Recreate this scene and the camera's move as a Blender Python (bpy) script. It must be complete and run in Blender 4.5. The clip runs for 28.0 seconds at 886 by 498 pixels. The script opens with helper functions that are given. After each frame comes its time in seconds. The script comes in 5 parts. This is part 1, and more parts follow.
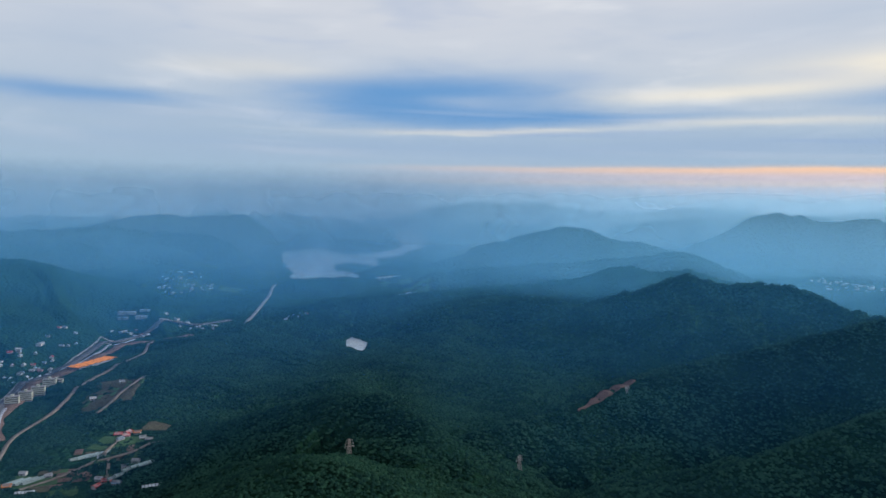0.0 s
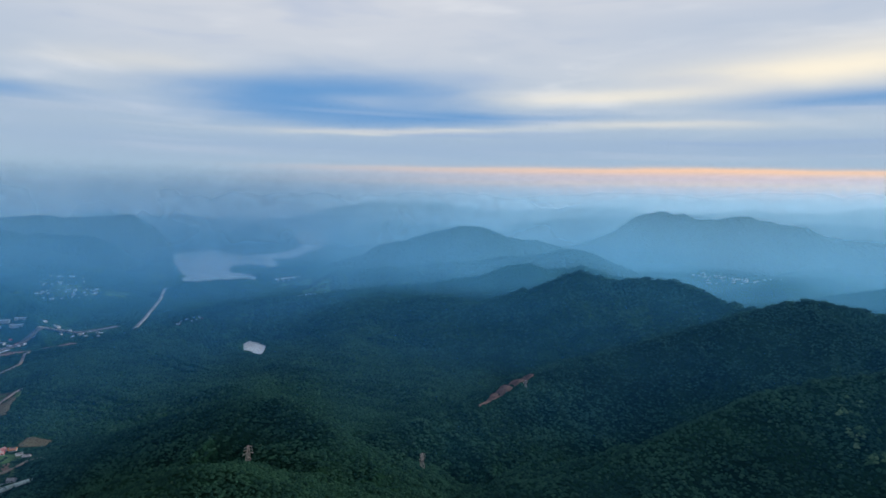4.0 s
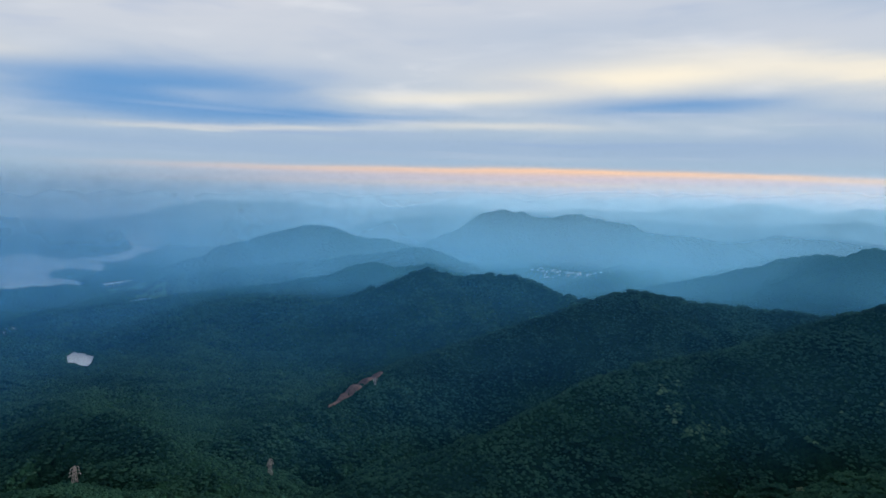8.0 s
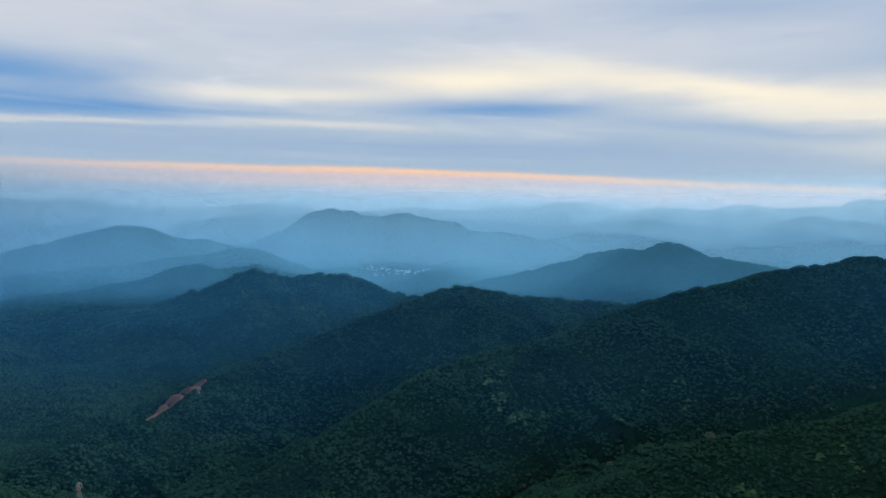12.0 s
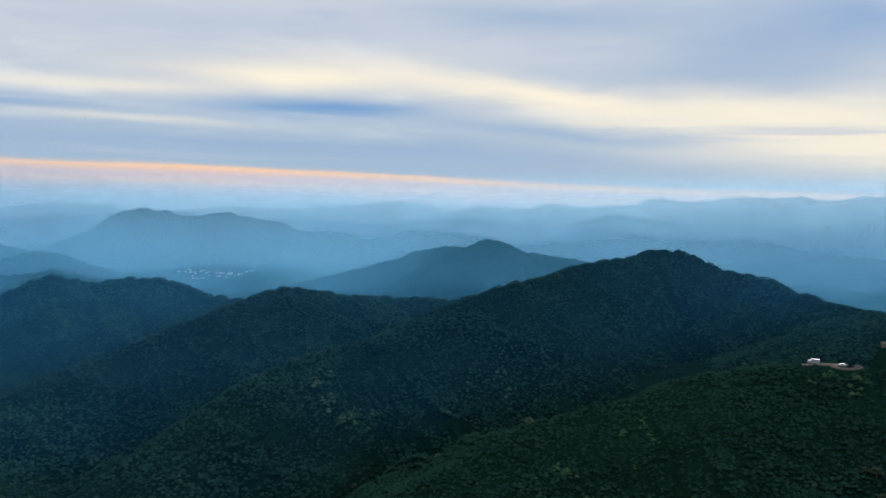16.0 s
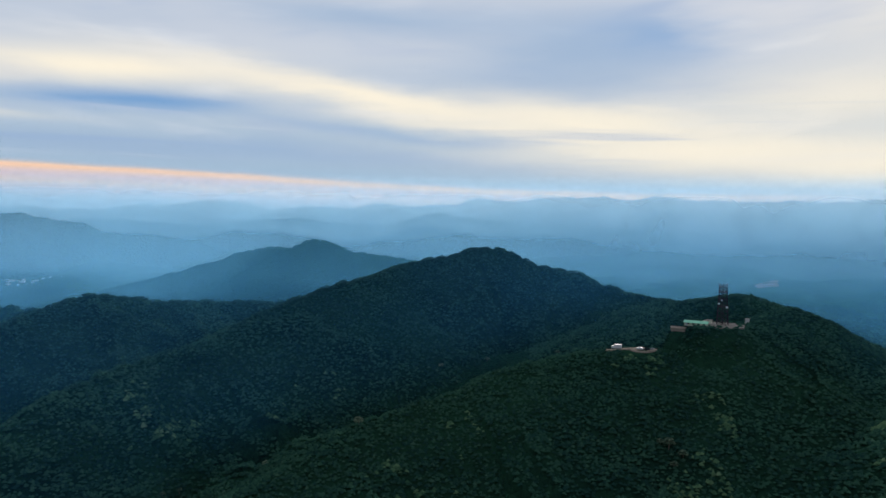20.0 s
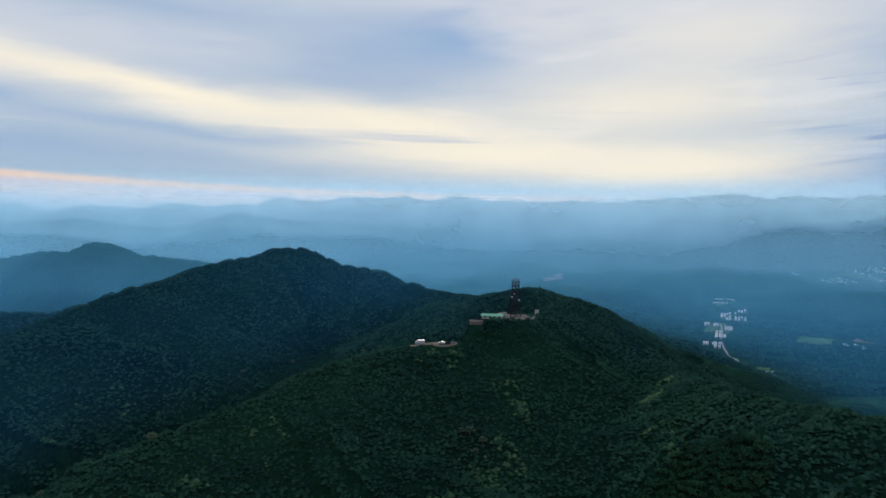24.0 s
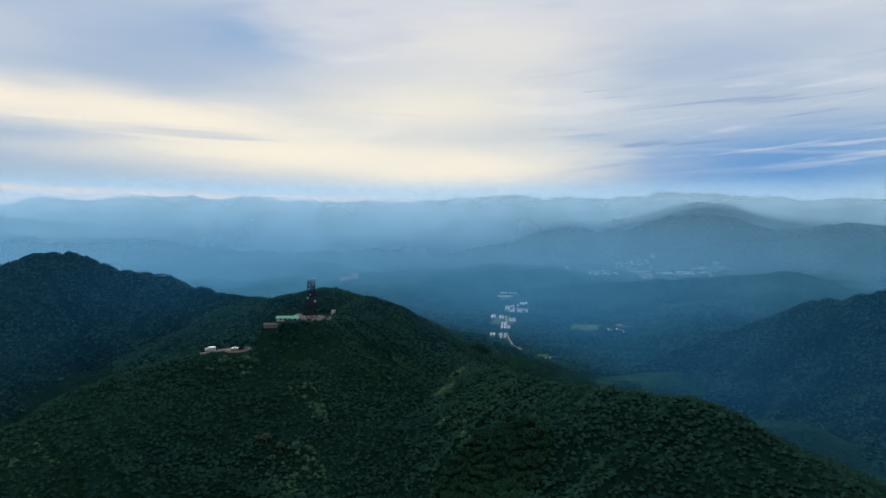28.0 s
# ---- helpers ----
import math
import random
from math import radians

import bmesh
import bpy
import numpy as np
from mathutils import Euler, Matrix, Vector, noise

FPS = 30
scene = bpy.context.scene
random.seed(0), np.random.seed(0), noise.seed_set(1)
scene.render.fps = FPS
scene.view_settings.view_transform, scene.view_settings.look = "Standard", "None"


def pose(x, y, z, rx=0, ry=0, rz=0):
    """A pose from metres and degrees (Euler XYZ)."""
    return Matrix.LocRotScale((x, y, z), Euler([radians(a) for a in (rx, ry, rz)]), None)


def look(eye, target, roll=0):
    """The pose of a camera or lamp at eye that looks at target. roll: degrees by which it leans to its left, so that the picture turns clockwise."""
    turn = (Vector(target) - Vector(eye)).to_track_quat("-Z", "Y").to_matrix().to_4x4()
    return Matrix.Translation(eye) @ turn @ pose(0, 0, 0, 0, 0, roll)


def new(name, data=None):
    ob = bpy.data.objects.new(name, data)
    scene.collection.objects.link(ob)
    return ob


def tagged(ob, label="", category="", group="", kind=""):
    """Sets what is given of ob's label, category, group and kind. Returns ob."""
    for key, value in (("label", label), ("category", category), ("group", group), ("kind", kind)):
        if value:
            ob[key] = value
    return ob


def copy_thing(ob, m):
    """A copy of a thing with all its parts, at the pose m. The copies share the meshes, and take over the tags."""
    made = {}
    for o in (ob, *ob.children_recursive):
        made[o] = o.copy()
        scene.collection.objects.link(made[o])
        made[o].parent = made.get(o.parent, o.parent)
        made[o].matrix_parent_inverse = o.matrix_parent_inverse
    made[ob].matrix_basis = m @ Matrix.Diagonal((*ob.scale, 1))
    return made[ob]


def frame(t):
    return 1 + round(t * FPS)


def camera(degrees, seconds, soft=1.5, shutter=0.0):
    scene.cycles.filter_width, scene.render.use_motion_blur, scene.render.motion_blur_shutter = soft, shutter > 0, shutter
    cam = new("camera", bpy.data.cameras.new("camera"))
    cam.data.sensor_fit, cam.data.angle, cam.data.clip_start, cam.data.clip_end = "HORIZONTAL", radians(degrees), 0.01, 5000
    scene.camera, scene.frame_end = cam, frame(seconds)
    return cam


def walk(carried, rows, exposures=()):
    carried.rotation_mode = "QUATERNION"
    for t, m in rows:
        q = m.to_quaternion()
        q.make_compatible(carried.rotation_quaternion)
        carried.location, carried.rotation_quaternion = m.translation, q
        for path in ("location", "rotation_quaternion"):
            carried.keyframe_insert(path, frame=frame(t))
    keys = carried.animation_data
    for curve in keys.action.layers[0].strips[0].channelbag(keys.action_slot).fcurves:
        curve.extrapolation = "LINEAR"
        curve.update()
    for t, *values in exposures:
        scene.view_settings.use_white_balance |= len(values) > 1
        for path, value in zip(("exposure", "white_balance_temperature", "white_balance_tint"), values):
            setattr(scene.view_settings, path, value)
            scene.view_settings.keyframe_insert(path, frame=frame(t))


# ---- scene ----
# ---- camera: a hovering drone that only turns; seconds, heading, pitch, roll ----
EYE_Z = 300.0
WAY = [(0, 0.00, -3.60, 1.04), (0.5, -0.85, -3.59, 1.03), (1, -1.71, -3.58, 1.02), (1.5, -2.52, -3.57, 1.00), (2, -3.66, -3.56, 0.99), (2.5, -4.76, -3.55, 0.97), (3, -5.82, -3.54, 0.96), (3.5, -6.94, -3.52, 0.95), (5.5, -12.26, -3.48, 0.89), (6, -13.82, -3.47, 0.88), (6.5, -15.41, -3.46, 0.86), (7, -17.16, -3.45, 0.85), (7.5, -18.91, -3.44, 0.83), (8, -20.60, -3.43, 0.82), (8.5, -22.23, -3.42, 0.81), (9, -23.96, -3.41, 0.79), (9.5, -25.70, -3.40, 0.78), (10, -27.48, -3.39, 0.76), (10.5, -29.23, -3.38, 0.75), (11, -30.98, -3.37, 0.74), (11.5, -32.76, -3.36, 0.72), (12, -34.53, -3.34, 0.71), (12.5, -36.36, -3.33, 0.69), (14.5, -43.37, -3.29, 0.64), (15, -45.15, -3.28, 0.62), (15.5, -46.88, -3.27, 0.61), (16, -48.65, -3.26, 0.60), (16.5, -50.37, -3.25, 0.58), (17, -52.08, -3.24, 0.57), (17.5, -53.80, -3.23, 0.55), (18, -55.52, -3.22, 0.54), (18.5, -57.31, -3.21, 0.53), (19, -59.09, -3.20, 0.51), (19.5, -60.92, -3.19, 0.50), (20, -62.78, -3.18, 0.48), (20.5, -64.67, -3.16, 0.47), (22.5, -72.49, -3.12, 0.41), (23, -74.53, -3.11, 0.40), (23.5, -76.66, -3.10, 0.39), (24, -78.76, -3.09, 0.37), (24.5, -80.87, -3.08, 0.36), (25, -82.98, -3.07, 0.34), (25.5, -85.11, -3.06, 0.33), (26, -87.21, -3.05, 0.32), (26.5, -89.28, -3.04, 0.30), (27, -91.21, -3.03, 0.29), (27.5, -93.34, -3.02, 0.27), (28, -95.43, -3.01, 0.26)]
cam = camera(64.7, 28.0)


def aim(t, yaw, pitch, roll):
    a, b = radians(yaw), radians(pitch)
    d = Vector((-math.sin(a) * math.cos(b), math.cos(a) * math.cos(b), math.sin(b)))
    eye = Vector((0.0, 0.0, EYE_Z))
    return (t, look(eye, eye + d * 100.0, roll))


walk(cam, [aim(*row) for row in WAY])
# light passes all the thin sheets of haze
scene.cycles.transparent_max_bounces = 40


# ---- world: sky with layered cloud; one veiled sun ----
class Net:
    """Short hand for node trees."""

    def __init__(self, tree):
        self.tree = tree
        tree.nodes.clear()

    def node(self, kind, inputs=(), **props):
        n = self.tree.nodes.new(kind)
        for k, v in props.items():
            setattr(n, k, v)
        for key, v in dict(inputs).items():
            if isinstance(v, bpy.types.NodeSocket):
                self.tree.links.new(v, n.inputs[key])
            else:
                n.inputs[key].default_value = v
        return n

    def math(self, op, a, b=0.0, c=0.0, clamp=False):
        n = self.node("ShaderNodeMath", {0: a, 1: b, 2: c}, operation=op, use_clamp=clamp)
        return n.outputs[0]

    def mix(self, f, a, b):
        n = self.node("ShaderNodeMix", {0: f, 6: a, 7: b}, data_type="RGBA")
        return n.outputs[2]

    def ramp(self, x, lo, hi, a=0.0, b=1.0):
        n = self.node("ShaderNodeMapRange", {0: x, 1: lo, 2: hi, 3: a, 4: b}, interpolation_type="SMOOTHSTEP")
        return n.outputs[0]

    def noise(self, vec, scale, detail=4.0, rough=0.5, distort=0.0):
        n = self.node("ShaderNodeTexNoise", {"Vector": vec, "Scale": scale, "Detail": detail, "Roughness": rough, "Distortion": distort})
        return n.outputs[0]


def c4(r, g, b):
    return (r, g, b, 1.0)


def srgb(r, g, b):
    return tuple(((v / 255) / 12.92 if v < 10.3 else ((v / 255 + 0.055) / 1.055) ** 2.4) for v in (r, g, b)) + (1.0,)


def build_world():
    w = bpy.data.worlds.new("dawn_sky")
    scene.world = w
    w.use_nodes = True
    n = Net(w.node_tree)
    co = n.node("ShaderNodeTexCoord").outputs["Generated"]
    xyz = n.node("ShaderNodeSeparateXYZ", {0: co}).outputs
    flat = n.math("SQRT", n.math("ADD", n.math("MULTIPLY", xyz[0], xyz[0]), n.math("MULTIPLY", xyz[1], xyz[1])))
    el = n.math("MULTIPLY", n.math("ARCTAN2", xyz[2], flat), 57.29578)
    az = n.math("MULTIPLY", n.math("ARCTAN2", xyz[0], xyz[1]), 57.29578)
    # cloud coordinates: wide in heading, thin in height
    grid = n.node("ShaderNodeCombineXYZ", {0: n.math("MULTIPLY", az, 0.035), 1: n.math("MULTIPLY", el, 0.16), 2: 0.0}).outputs[0]
    warp = n.math("SUBTRACT", n.noise(grid, 1.6, 3.0), 0.5)
    warp2 = n.math("SUBTRACT", n.noise(grid, 4.5, 3.0, 0.5), 0.5)
    e = n.math("ADD", el, n.math("ADD", n.math("MULTIPLY", warp, 1.1), n.math("MULTIPLY", warp2, 0.6)))
    a = n.math("ADD", az, n.math("MULTIPLY", warp2, 6.0))

    def patch(a0, wa, e0, we, tilt=0.0, top=1.0, edge=2.0):
        """A soft bank of cloud or gap round heading a0 and height e0; a higher edge makes its rim firmer."""
        da = n.math("SUBTRACT", a, a0)
        de = n.math("SUBTRACT", e, n.math("MULTIPLY_ADD", da, tilt, e0))
        p = n.math("ADD", n.math("POWER", n.math("ABSOLUTE", n.math("DIVIDE", da, wa)), edge),
                   n.math("POWER", n.math("ABSOLUTE", n.math("DIVIDE", de, we)), edge))
        return n.math("MULTIPLY", n.math("EXPONENT", n.math("MULTIPLY", p, -1.0)), top)

    sky = n.node("ShaderNodeTexSky", sky_type="NISHITA", sun_disc=False, sun_elevation=radians(SUN_EL),
                 sun_rotation=radians(SUN_AZ), altitude=400.0, air_density=1.2, dust_density=2.0)
    clear = n.node("ShaderNodeVectorMath", {0: sky.outputs[0], 3: 0.10}, operation="SCALE").outputs[0]
    col = n.mix(0.75, clear, c4(0.20, 0.36, 0.62))
    # general overcast
    veil = n.mix(n.ramp(el, 0.0, 16.0), srgb(160, 187, 210), srgb(209, 214, 224))
    streak = n.noise(grid, 3.2, 3.0, 0.5)
    col = n.mix(n.math("MAXIMUM", n.ramp(streak, 0.22, 0.55, 0.86, 0.98), n.ramp(el, 7.0, 3.0)), col, veil)
    # soft rolls of the deck
    puff = n.noise(grid, 2.3, 3.5, 0.5, 0.3)
    col = n.mix(n.math("MULTIPLY", n.ramp(puff, 0.52, 0.75, 0.0, 0.5), n.ramp(el, 3.0, 7.0)), col, srgb(234, 236, 240))
    col = n.mix(n.math("MULTIPLY", n.ramp(puff, 0.46, 0.26, 0.0, 0.4), n.ramp(el, 3.0, 7.0)), col, srgb(172, 188, 216))
    # drawn-out streaks low in the sky
    low_grid = n.node("ShaderNodeCombineXYZ", {0: n.math("MULTIPLY", az, 0.03), 1: n.math("MULTIPLY_ADD", az, 0.025, n.math("MULTIPLY", el, 0.75)), 2: 5.0}).outputs[0]
    drawn = n.noise(low_grid, 1.2, 2.5, 0.5)
    low_sky = n.math("MULTIPLY", n.ramp(el, 3.2, 5.0), n.ramp(el, 9.0, 6.0))
    # fine wisps
    thin = n.node("ShaderNodeCombineXYZ", {0: n.math("MULTIPLY", az, 0.05), 1: n.math("MULTIPLY_ADD", az, -0.055, n.math("MULTIPLY", el, 0.7)), 2: 3.0}).outputs[0]
    wisp = n.noise(thin, 1.3, 4.0, 0.55, 1.0)
    # grey-blue undersides of the deck
    for args in ((73.0, 9.0, 12.4, 3.6, -0.10, 0.85), (57.0, 13.0, 15.0, 1.5, -0.02, 0.8), (69.0, 11.0, 9.7, 1.3, -0.06, 0.6), (116.0, 10.0, 11.5, 3.5, 0.0, 0.65),
                 (0.0, 34.0, 4.5, 1.0, 0.0, 0.7), (38.0, 24.0, 4.6, 0.8, -0.02, 0.7), (58.0, 20.0, 4.3, 0.8, -0.06, 0.55), (-24.0, 12.0, 6.6, 1.1, 0.0, 0.5), (-26.0, 8.0, 11.5, 3.5, 0.0, 0.35), (30.0, 14.0, 13.8, 1.6, 0.0, 0.35)):
        col = n.mix(patch(*args), col, srgb(156, 181, 211))
    # gaps of blue
    for args in ((-1.5, 11.5, 8.4, 2.2, 0.0, 0.97, 3.0), (9.0, 10.0, 7.0, 0.6, 0.0, 0.8), (-28.0, 8.0, 7.6, 0.6, 0.0, 0.7), (39.0, 8.0, 8.0, 0.7, 0.0, 0.85),
                 (119.0, 12.0, 3.4, 2.6, 0.06, 0.95, 3.0), (79.5, 4.5, 13.4, 1.9, -0.15, 0.5), (62.0, 14.0, 5.6, 0.4, -0.10, 0.3)):
        col = n.mix(patch(*args), col, srgb(98, 153, 208))
    col = n.mix(patch(2.0, 4.0, 8.2, 0.6, 0.0, 0.5), col, srgb(178, 196, 218))
    # pale and cream banks
    for args in ((37.0, 10.0, 10.2, 1.2, 0.0, 0.97), (57.0, 15.0, 8.9, 1.0, -0.15, 0.95), (66.0, 12.0, 6.5, 0.6, -0.10, 0.55), (74.0, 12.0, 7.2, 1.5, -0.10, 0.9), (82.0, 15.0, 4.4, 1.6, -0.02, 0.9),
                 (97.0, 12.0, 3.6, 2.0, 0.0, 0.85), (94.0, 12.0, 8.3, 2.4, 0.0, 0.7), (100.0, 9.0, 13.0, 2.5, 0.0, 0.4),
                 (4.0, 9.0, 5.95, 0.22, 0.02, 0.6), (25.0, 8.0, 6.5, 0.3, 0.0, 0.4), (22.0, 9.0, 8.8, 0.6, 0.02, 0.6), (-14.0, 8.0, 10.4, 0.8, 0.0, 0.3)):
        col = n.mix(patch(*args), col, srgb(254, 244, 223))
    col = n.mix(n.math("MULTIPLY", n.ramp(drawn, 0.54, 0.76, 0.0, 0.35), low_sky), col, srgb(232, 232, 236))
    col = n.mix(n.math("MULTIPLY", n.ramp(drawn, 0.46, 0.28, 0.0, 0.45), low_sky), col, srgb(150, 176, 212))
    # dark and bright cirrus lines over the gap in the east
    east = n.math("MULTIPLY", n.ramp(az, 98.0, 110.0), n.math("MULTIPLY", n.ramp(el, 2.5, 4.5), n.ramp(el, 13.0, 8.0)))
    col = n.mix(n.math("MULTIPLY", n.ramp(wisp, 0.52, 0.68, 0.0, 0.55), east), col, srgb(214, 220, 232))
    col = n.mix(n.math("MULTIPLY", n.ramp(wisp, 0.45, 0.32, 0.0, 0.6), east), col, srgb(122, 150, 198))
    # haze on the horizon and the rosy band above it
    col = n.mix(n.ramp(el, 2.6, -0.5), col, srgb(165, 186, 206))
    line = n.math("SUBTRACT", el, n.ramp(az, 25.0, 85.0, 0.0, -1.9))
    line = n.math("ADD", line, n.math("MULTIPLY", warp2, 0.3))
    rosy = n.math("MULTIPLY", n.ramp(az, -14.0, 34.0), n.ramp(az, 100.0, 80.0))
    col = n.mix(n.math("MULTIPLY", rosy, n.math("MULTIPLY", n.ramp(line, 0.4, 1.7), n.ramp(line, 3.3, 2.7, 0.0, 0.9))), col, srgb(228, 197, 195))
    for mid, half, top in ((3.0, 0.26, 0.95), (1.95, 0.28, 0.6)):
        band = n.math("EXPONENT", n.math("MULTIPLY", n.math("POWER", n.math("ABSOLUTE", n.math("DIVIDE", n.math("SUBTRACT", line, mid), half)), 2.0), -1.0))
        col = n.mix(n.math("MULTIPLY", n.math("MULTIPLY", band, rosy), top), col, srgb(252, 209, 174))
    # above the view the grey-blue deck goes on
    col = n.mix(n.ramp(el, 16.0, 45.0), col, c4(0.50, 0.57, 0.70))
    # below the horizon only dim ground light
    col = n.mix(n.ramp(el, -1.0, -8.0), col, c4(0.05, 0.08, 0.11))
    bg = n.node("ShaderNodeBackground", {0: col, 1: 1.0})
    out = n.node("ShaderNodeOutputWorld")
    n.tree.links.new(bg.outputs[0], out.inputs[0])


SUN_AZ, SUN_EL = 84.0, 18.0
build_world()
sun = new("sun", bpy.data.lights.new("sun", "SUN"))
sun.data.energy, sun.data.angle, sun.data.color = 3.6, radians(10), (1.0, 0.94, 0.88)
sun.matrix_world = look((math.sin(radians(SUN_AZ)) * 100, math.cos(radians(SUN_AZ)) * 100, EYE_Z + math.tan(radians(SUN_EL)) * 100), (0, 0, EYE_Z))


# ---- materials ----
def material(name):
    m = bpy.data.materials.new(name)
    m.use_nodes = True
    return m, Net(m.node_tree)


def finish(n, color, rough=0.9, bump=None, bump_dist=1.0, bump_strength=1.0, **more):
    ins = {"Base Color": color, "Roughness": rough, **more}
    if bump is not None:
        b = n.node("ShaderNodeBump", {"Height": bump, "Distance": bump_dist, "Strength": bump_strength})
        ins["Normal"] = b.outputs[0]
    p = n.node("ShaderNodeBsdfPrincipled", ins)
    out = n.node("ShaderNodeOutputMaterial")
    n.tree.links.new(p.outputs[0], out.inputs[0])
    return p


def position(n):
    return n.node("ShaderNodeNewGeometry").outputs["Position"]


def forest_ground(name, scale, dark, light):
    """Closed broadleaf canopy seen from far: crowns as relief, patches of species."""
    m, n = material(name)
    pos = position(n)
    cells = n.node("ShaderNodeTexVoronoi", {"Vector": pos, "Scale": 1.0 / scale, "Randomness": 1.0}, feature="F1")
    patches = n.noise(pos, 1.0 / (scale * 14), 4.0, 0.6)
    fine = n.noise(pos, 1.0 / (scale * 0.6), 3.0, 0.6)
    tint = n.math("ADD", n.math("MULTIPLY", patches, 0.6), n.math("MULTIPLY", fine, 0.4))
    col = n.mix(n.ramp(tint, 0.3, 0.7), dark, light)
    spot = n.node("ShaderNodeSeparateColor", {0: cells.outputs["Color"]}).outputs[0]
    col = n.mix(n.ramp(spot, 0.75, 1.0, 0.0, 0.5), col, light)
    height = n.math("SUBTRACT", n.math("MULTIPLY", fine, 0.5), cells.outputs["Distance"])
    finish(n, col, 0.95, height, scale * 0.6, 0.8, **{"Specular IOR Level": 0.0})
    return m


# the near floor's darker colour includes the shade between the crowns
MAT_WOOD_NEAR = forest_ground("shaded_forest_floor", 5.0, c4(0.005, 0.017, 0.012), c4(0.011, 0.036, 0.020))
MAT_WOOD = forest_ground("wooded_slope", 7.0, c4(0.007, 0.026, 0.017), c4(0.016, 0.048, 0.024))
MAT_WOOD_FAR = forest_ground("far_woods", 16.0, c4(0.010, 0.027, 0.019), c4(0.020, 0.046, 0.026))


def foliage(name, dark, light, pale):
    m, n = material(name)
    pos = position(n)
    rnd = n.node("ShaderNodeNewGeometry").outputs["Random Per Island"]
    info = n.node("ShaderNodeObjectInfo").outputs["Random"]
    mixr = n.math("FRACT", n.math("ADD", rnd, info))
    patches = n.noise(pos, 0.018, 4.0, 0.6)
    leaf = n.noise(pos, 1.4, 3.0, 0.7)
    t = n.math("ADD", n.math("MULTIPLY", mixr, 0.30), n.math("MULTIPLY", patches, 0.70))
    col = n.mix(n.ramp(t, 0.33, 0.68), dark, light)
    col = n.mix(n.ramp(mixr, 0.96, 1.0, 0.0, 0.3), col, pale)
    col = n.mix(n.ramp(leaf, 0.35, 0.7, 0.0, 0.3), col, dark)
    finish(n, col, 0.85, leaf, 0.6, 0.5, **{"Specular IOR Level": 0.0})
    return m


MAT_LEAF = foliage("broadleaf_canopy", c4(0.009, 0.029, 0.024), c4(0.022, 0.062, 0.038), c4(0.052, 0.090, 0.060))
MAT_PALE_LEAF = foliage("pale_blossoming_crowns", c4(0.020, 0.055, 0.030), c4(0.060, 0.110, 0.055), c4(0.12, 0.16, 0.10))


# ---- terrain functions ----
def lattice(ix, iy, seed):
    h = (ix * 374761393 + iy * 668265263 + seed * 1274126177) & 0xFFFFFFFF
    h = ((h ^ (h >> 13)) * 1103515245) & 0xFFFFFFFF
    return ((h ^ (h >> 16)) & 0xFFFF) / 65535.0


def value_noise(x, y, seed=0):
    ix, iy = np.floor(x).astype(np.int64), np.floor(y).astype(np.int64)
    fx, fy = x - ix, y - iy
    fx, fy = fx * fx * fx * (fx * (fx * 6 - 15) + 10), fy * fy * fy * (fy * (fy * 6 - 15) + 10)
    a, b = lattice(ix, iy, seed), lattice(ix + 1, iy, seed)
    c, d = lattice(ix, iy + 1, seed), lattice(ix + 1, iy + 1, seed)
    return (a + (b - a) * fx) * (1 - fy) + (c + (d - c) * fx) * fy


def fbm(x, y, size, octaves=4, seed=0, gain=0.5):
    total, amp, norm = 0.0, 1.0, 0.0
    for k in range(octaves):
        total = total + amp * value_noise(x / size * 2 ** k + 17.3 * k, y / size * 2 ** k - 9.1 * k, seed + k)
        norm += amp
        amp *= gain
    return total / norm - 0.5


def rise(r):
    """The country climbs gently towards the far hills."""
    k = np.clip((r - 3000.0) / 1900.0, 0, None)
    return 180.0 * k * k


# shorelines of still water, in plan
RESERVOIR = [(-835, 3631), (-857, 3763), (-783, 3860), (-664, 3950), (-605, 3820), (-498, 3745), (-403, 3859), (-318, 3873), (-260, 4009), (-239, 4144), (-267, 4316), (-303, 4438), (-286, 4612), (-148, 4645),
             (-121, 4463), (-85, 4339), (-123, 4213), (-96, 4063), (-176, 3974), (-226, 3776), (-277, 3662), (-340, 3709), (-379, 3686), (-374, 3588), (-333, 3512), (-333, 3376), (-389, 3417), (-458, 3447),
             (-508, 3412), (-511, 3273), (-475, 3128), (-405, 3050), (-344, 2948), (-338, 2815), (-360, 2713), (-458, 2681), (-508, 2673), (-559, 2695), (-619, 2871), (-737, 3296)]
INLET = [(-260, 3371), (-192, 3399), (-116, 3325), (-122, 3254), (-186, 3296)]
POND = [(-211, 1545), (-203, 1577), (-160, 1507), (-164, 1419), (-182, 1456), (-202, 1472)]


def inside(x, y, ring):
    """Metres inside a closed shoreline; negative outside."""
    near, odd = np.full(x.shape, 1e9), np.zeros(x.shape, dtype=bool)
    for (ax, ay), (bx, by) in zip(ring, ring[1:] + ring[:1]):
        dx, dy = bx - ax, by - ay
        t = np.clip(((x - ax) * dx + (y - ay) * dy) / (dx * dx + dy * dy), 0, 1)
        near = np.minimum(near, np.hypot(x - ax - t * dx, y - ay - t * dy))
        if dy:
            odd ^= ((y > ay) != (y > by)) & (x < ax + (y - ay) / dy * dx)
    return np.where(odd, near, -near)


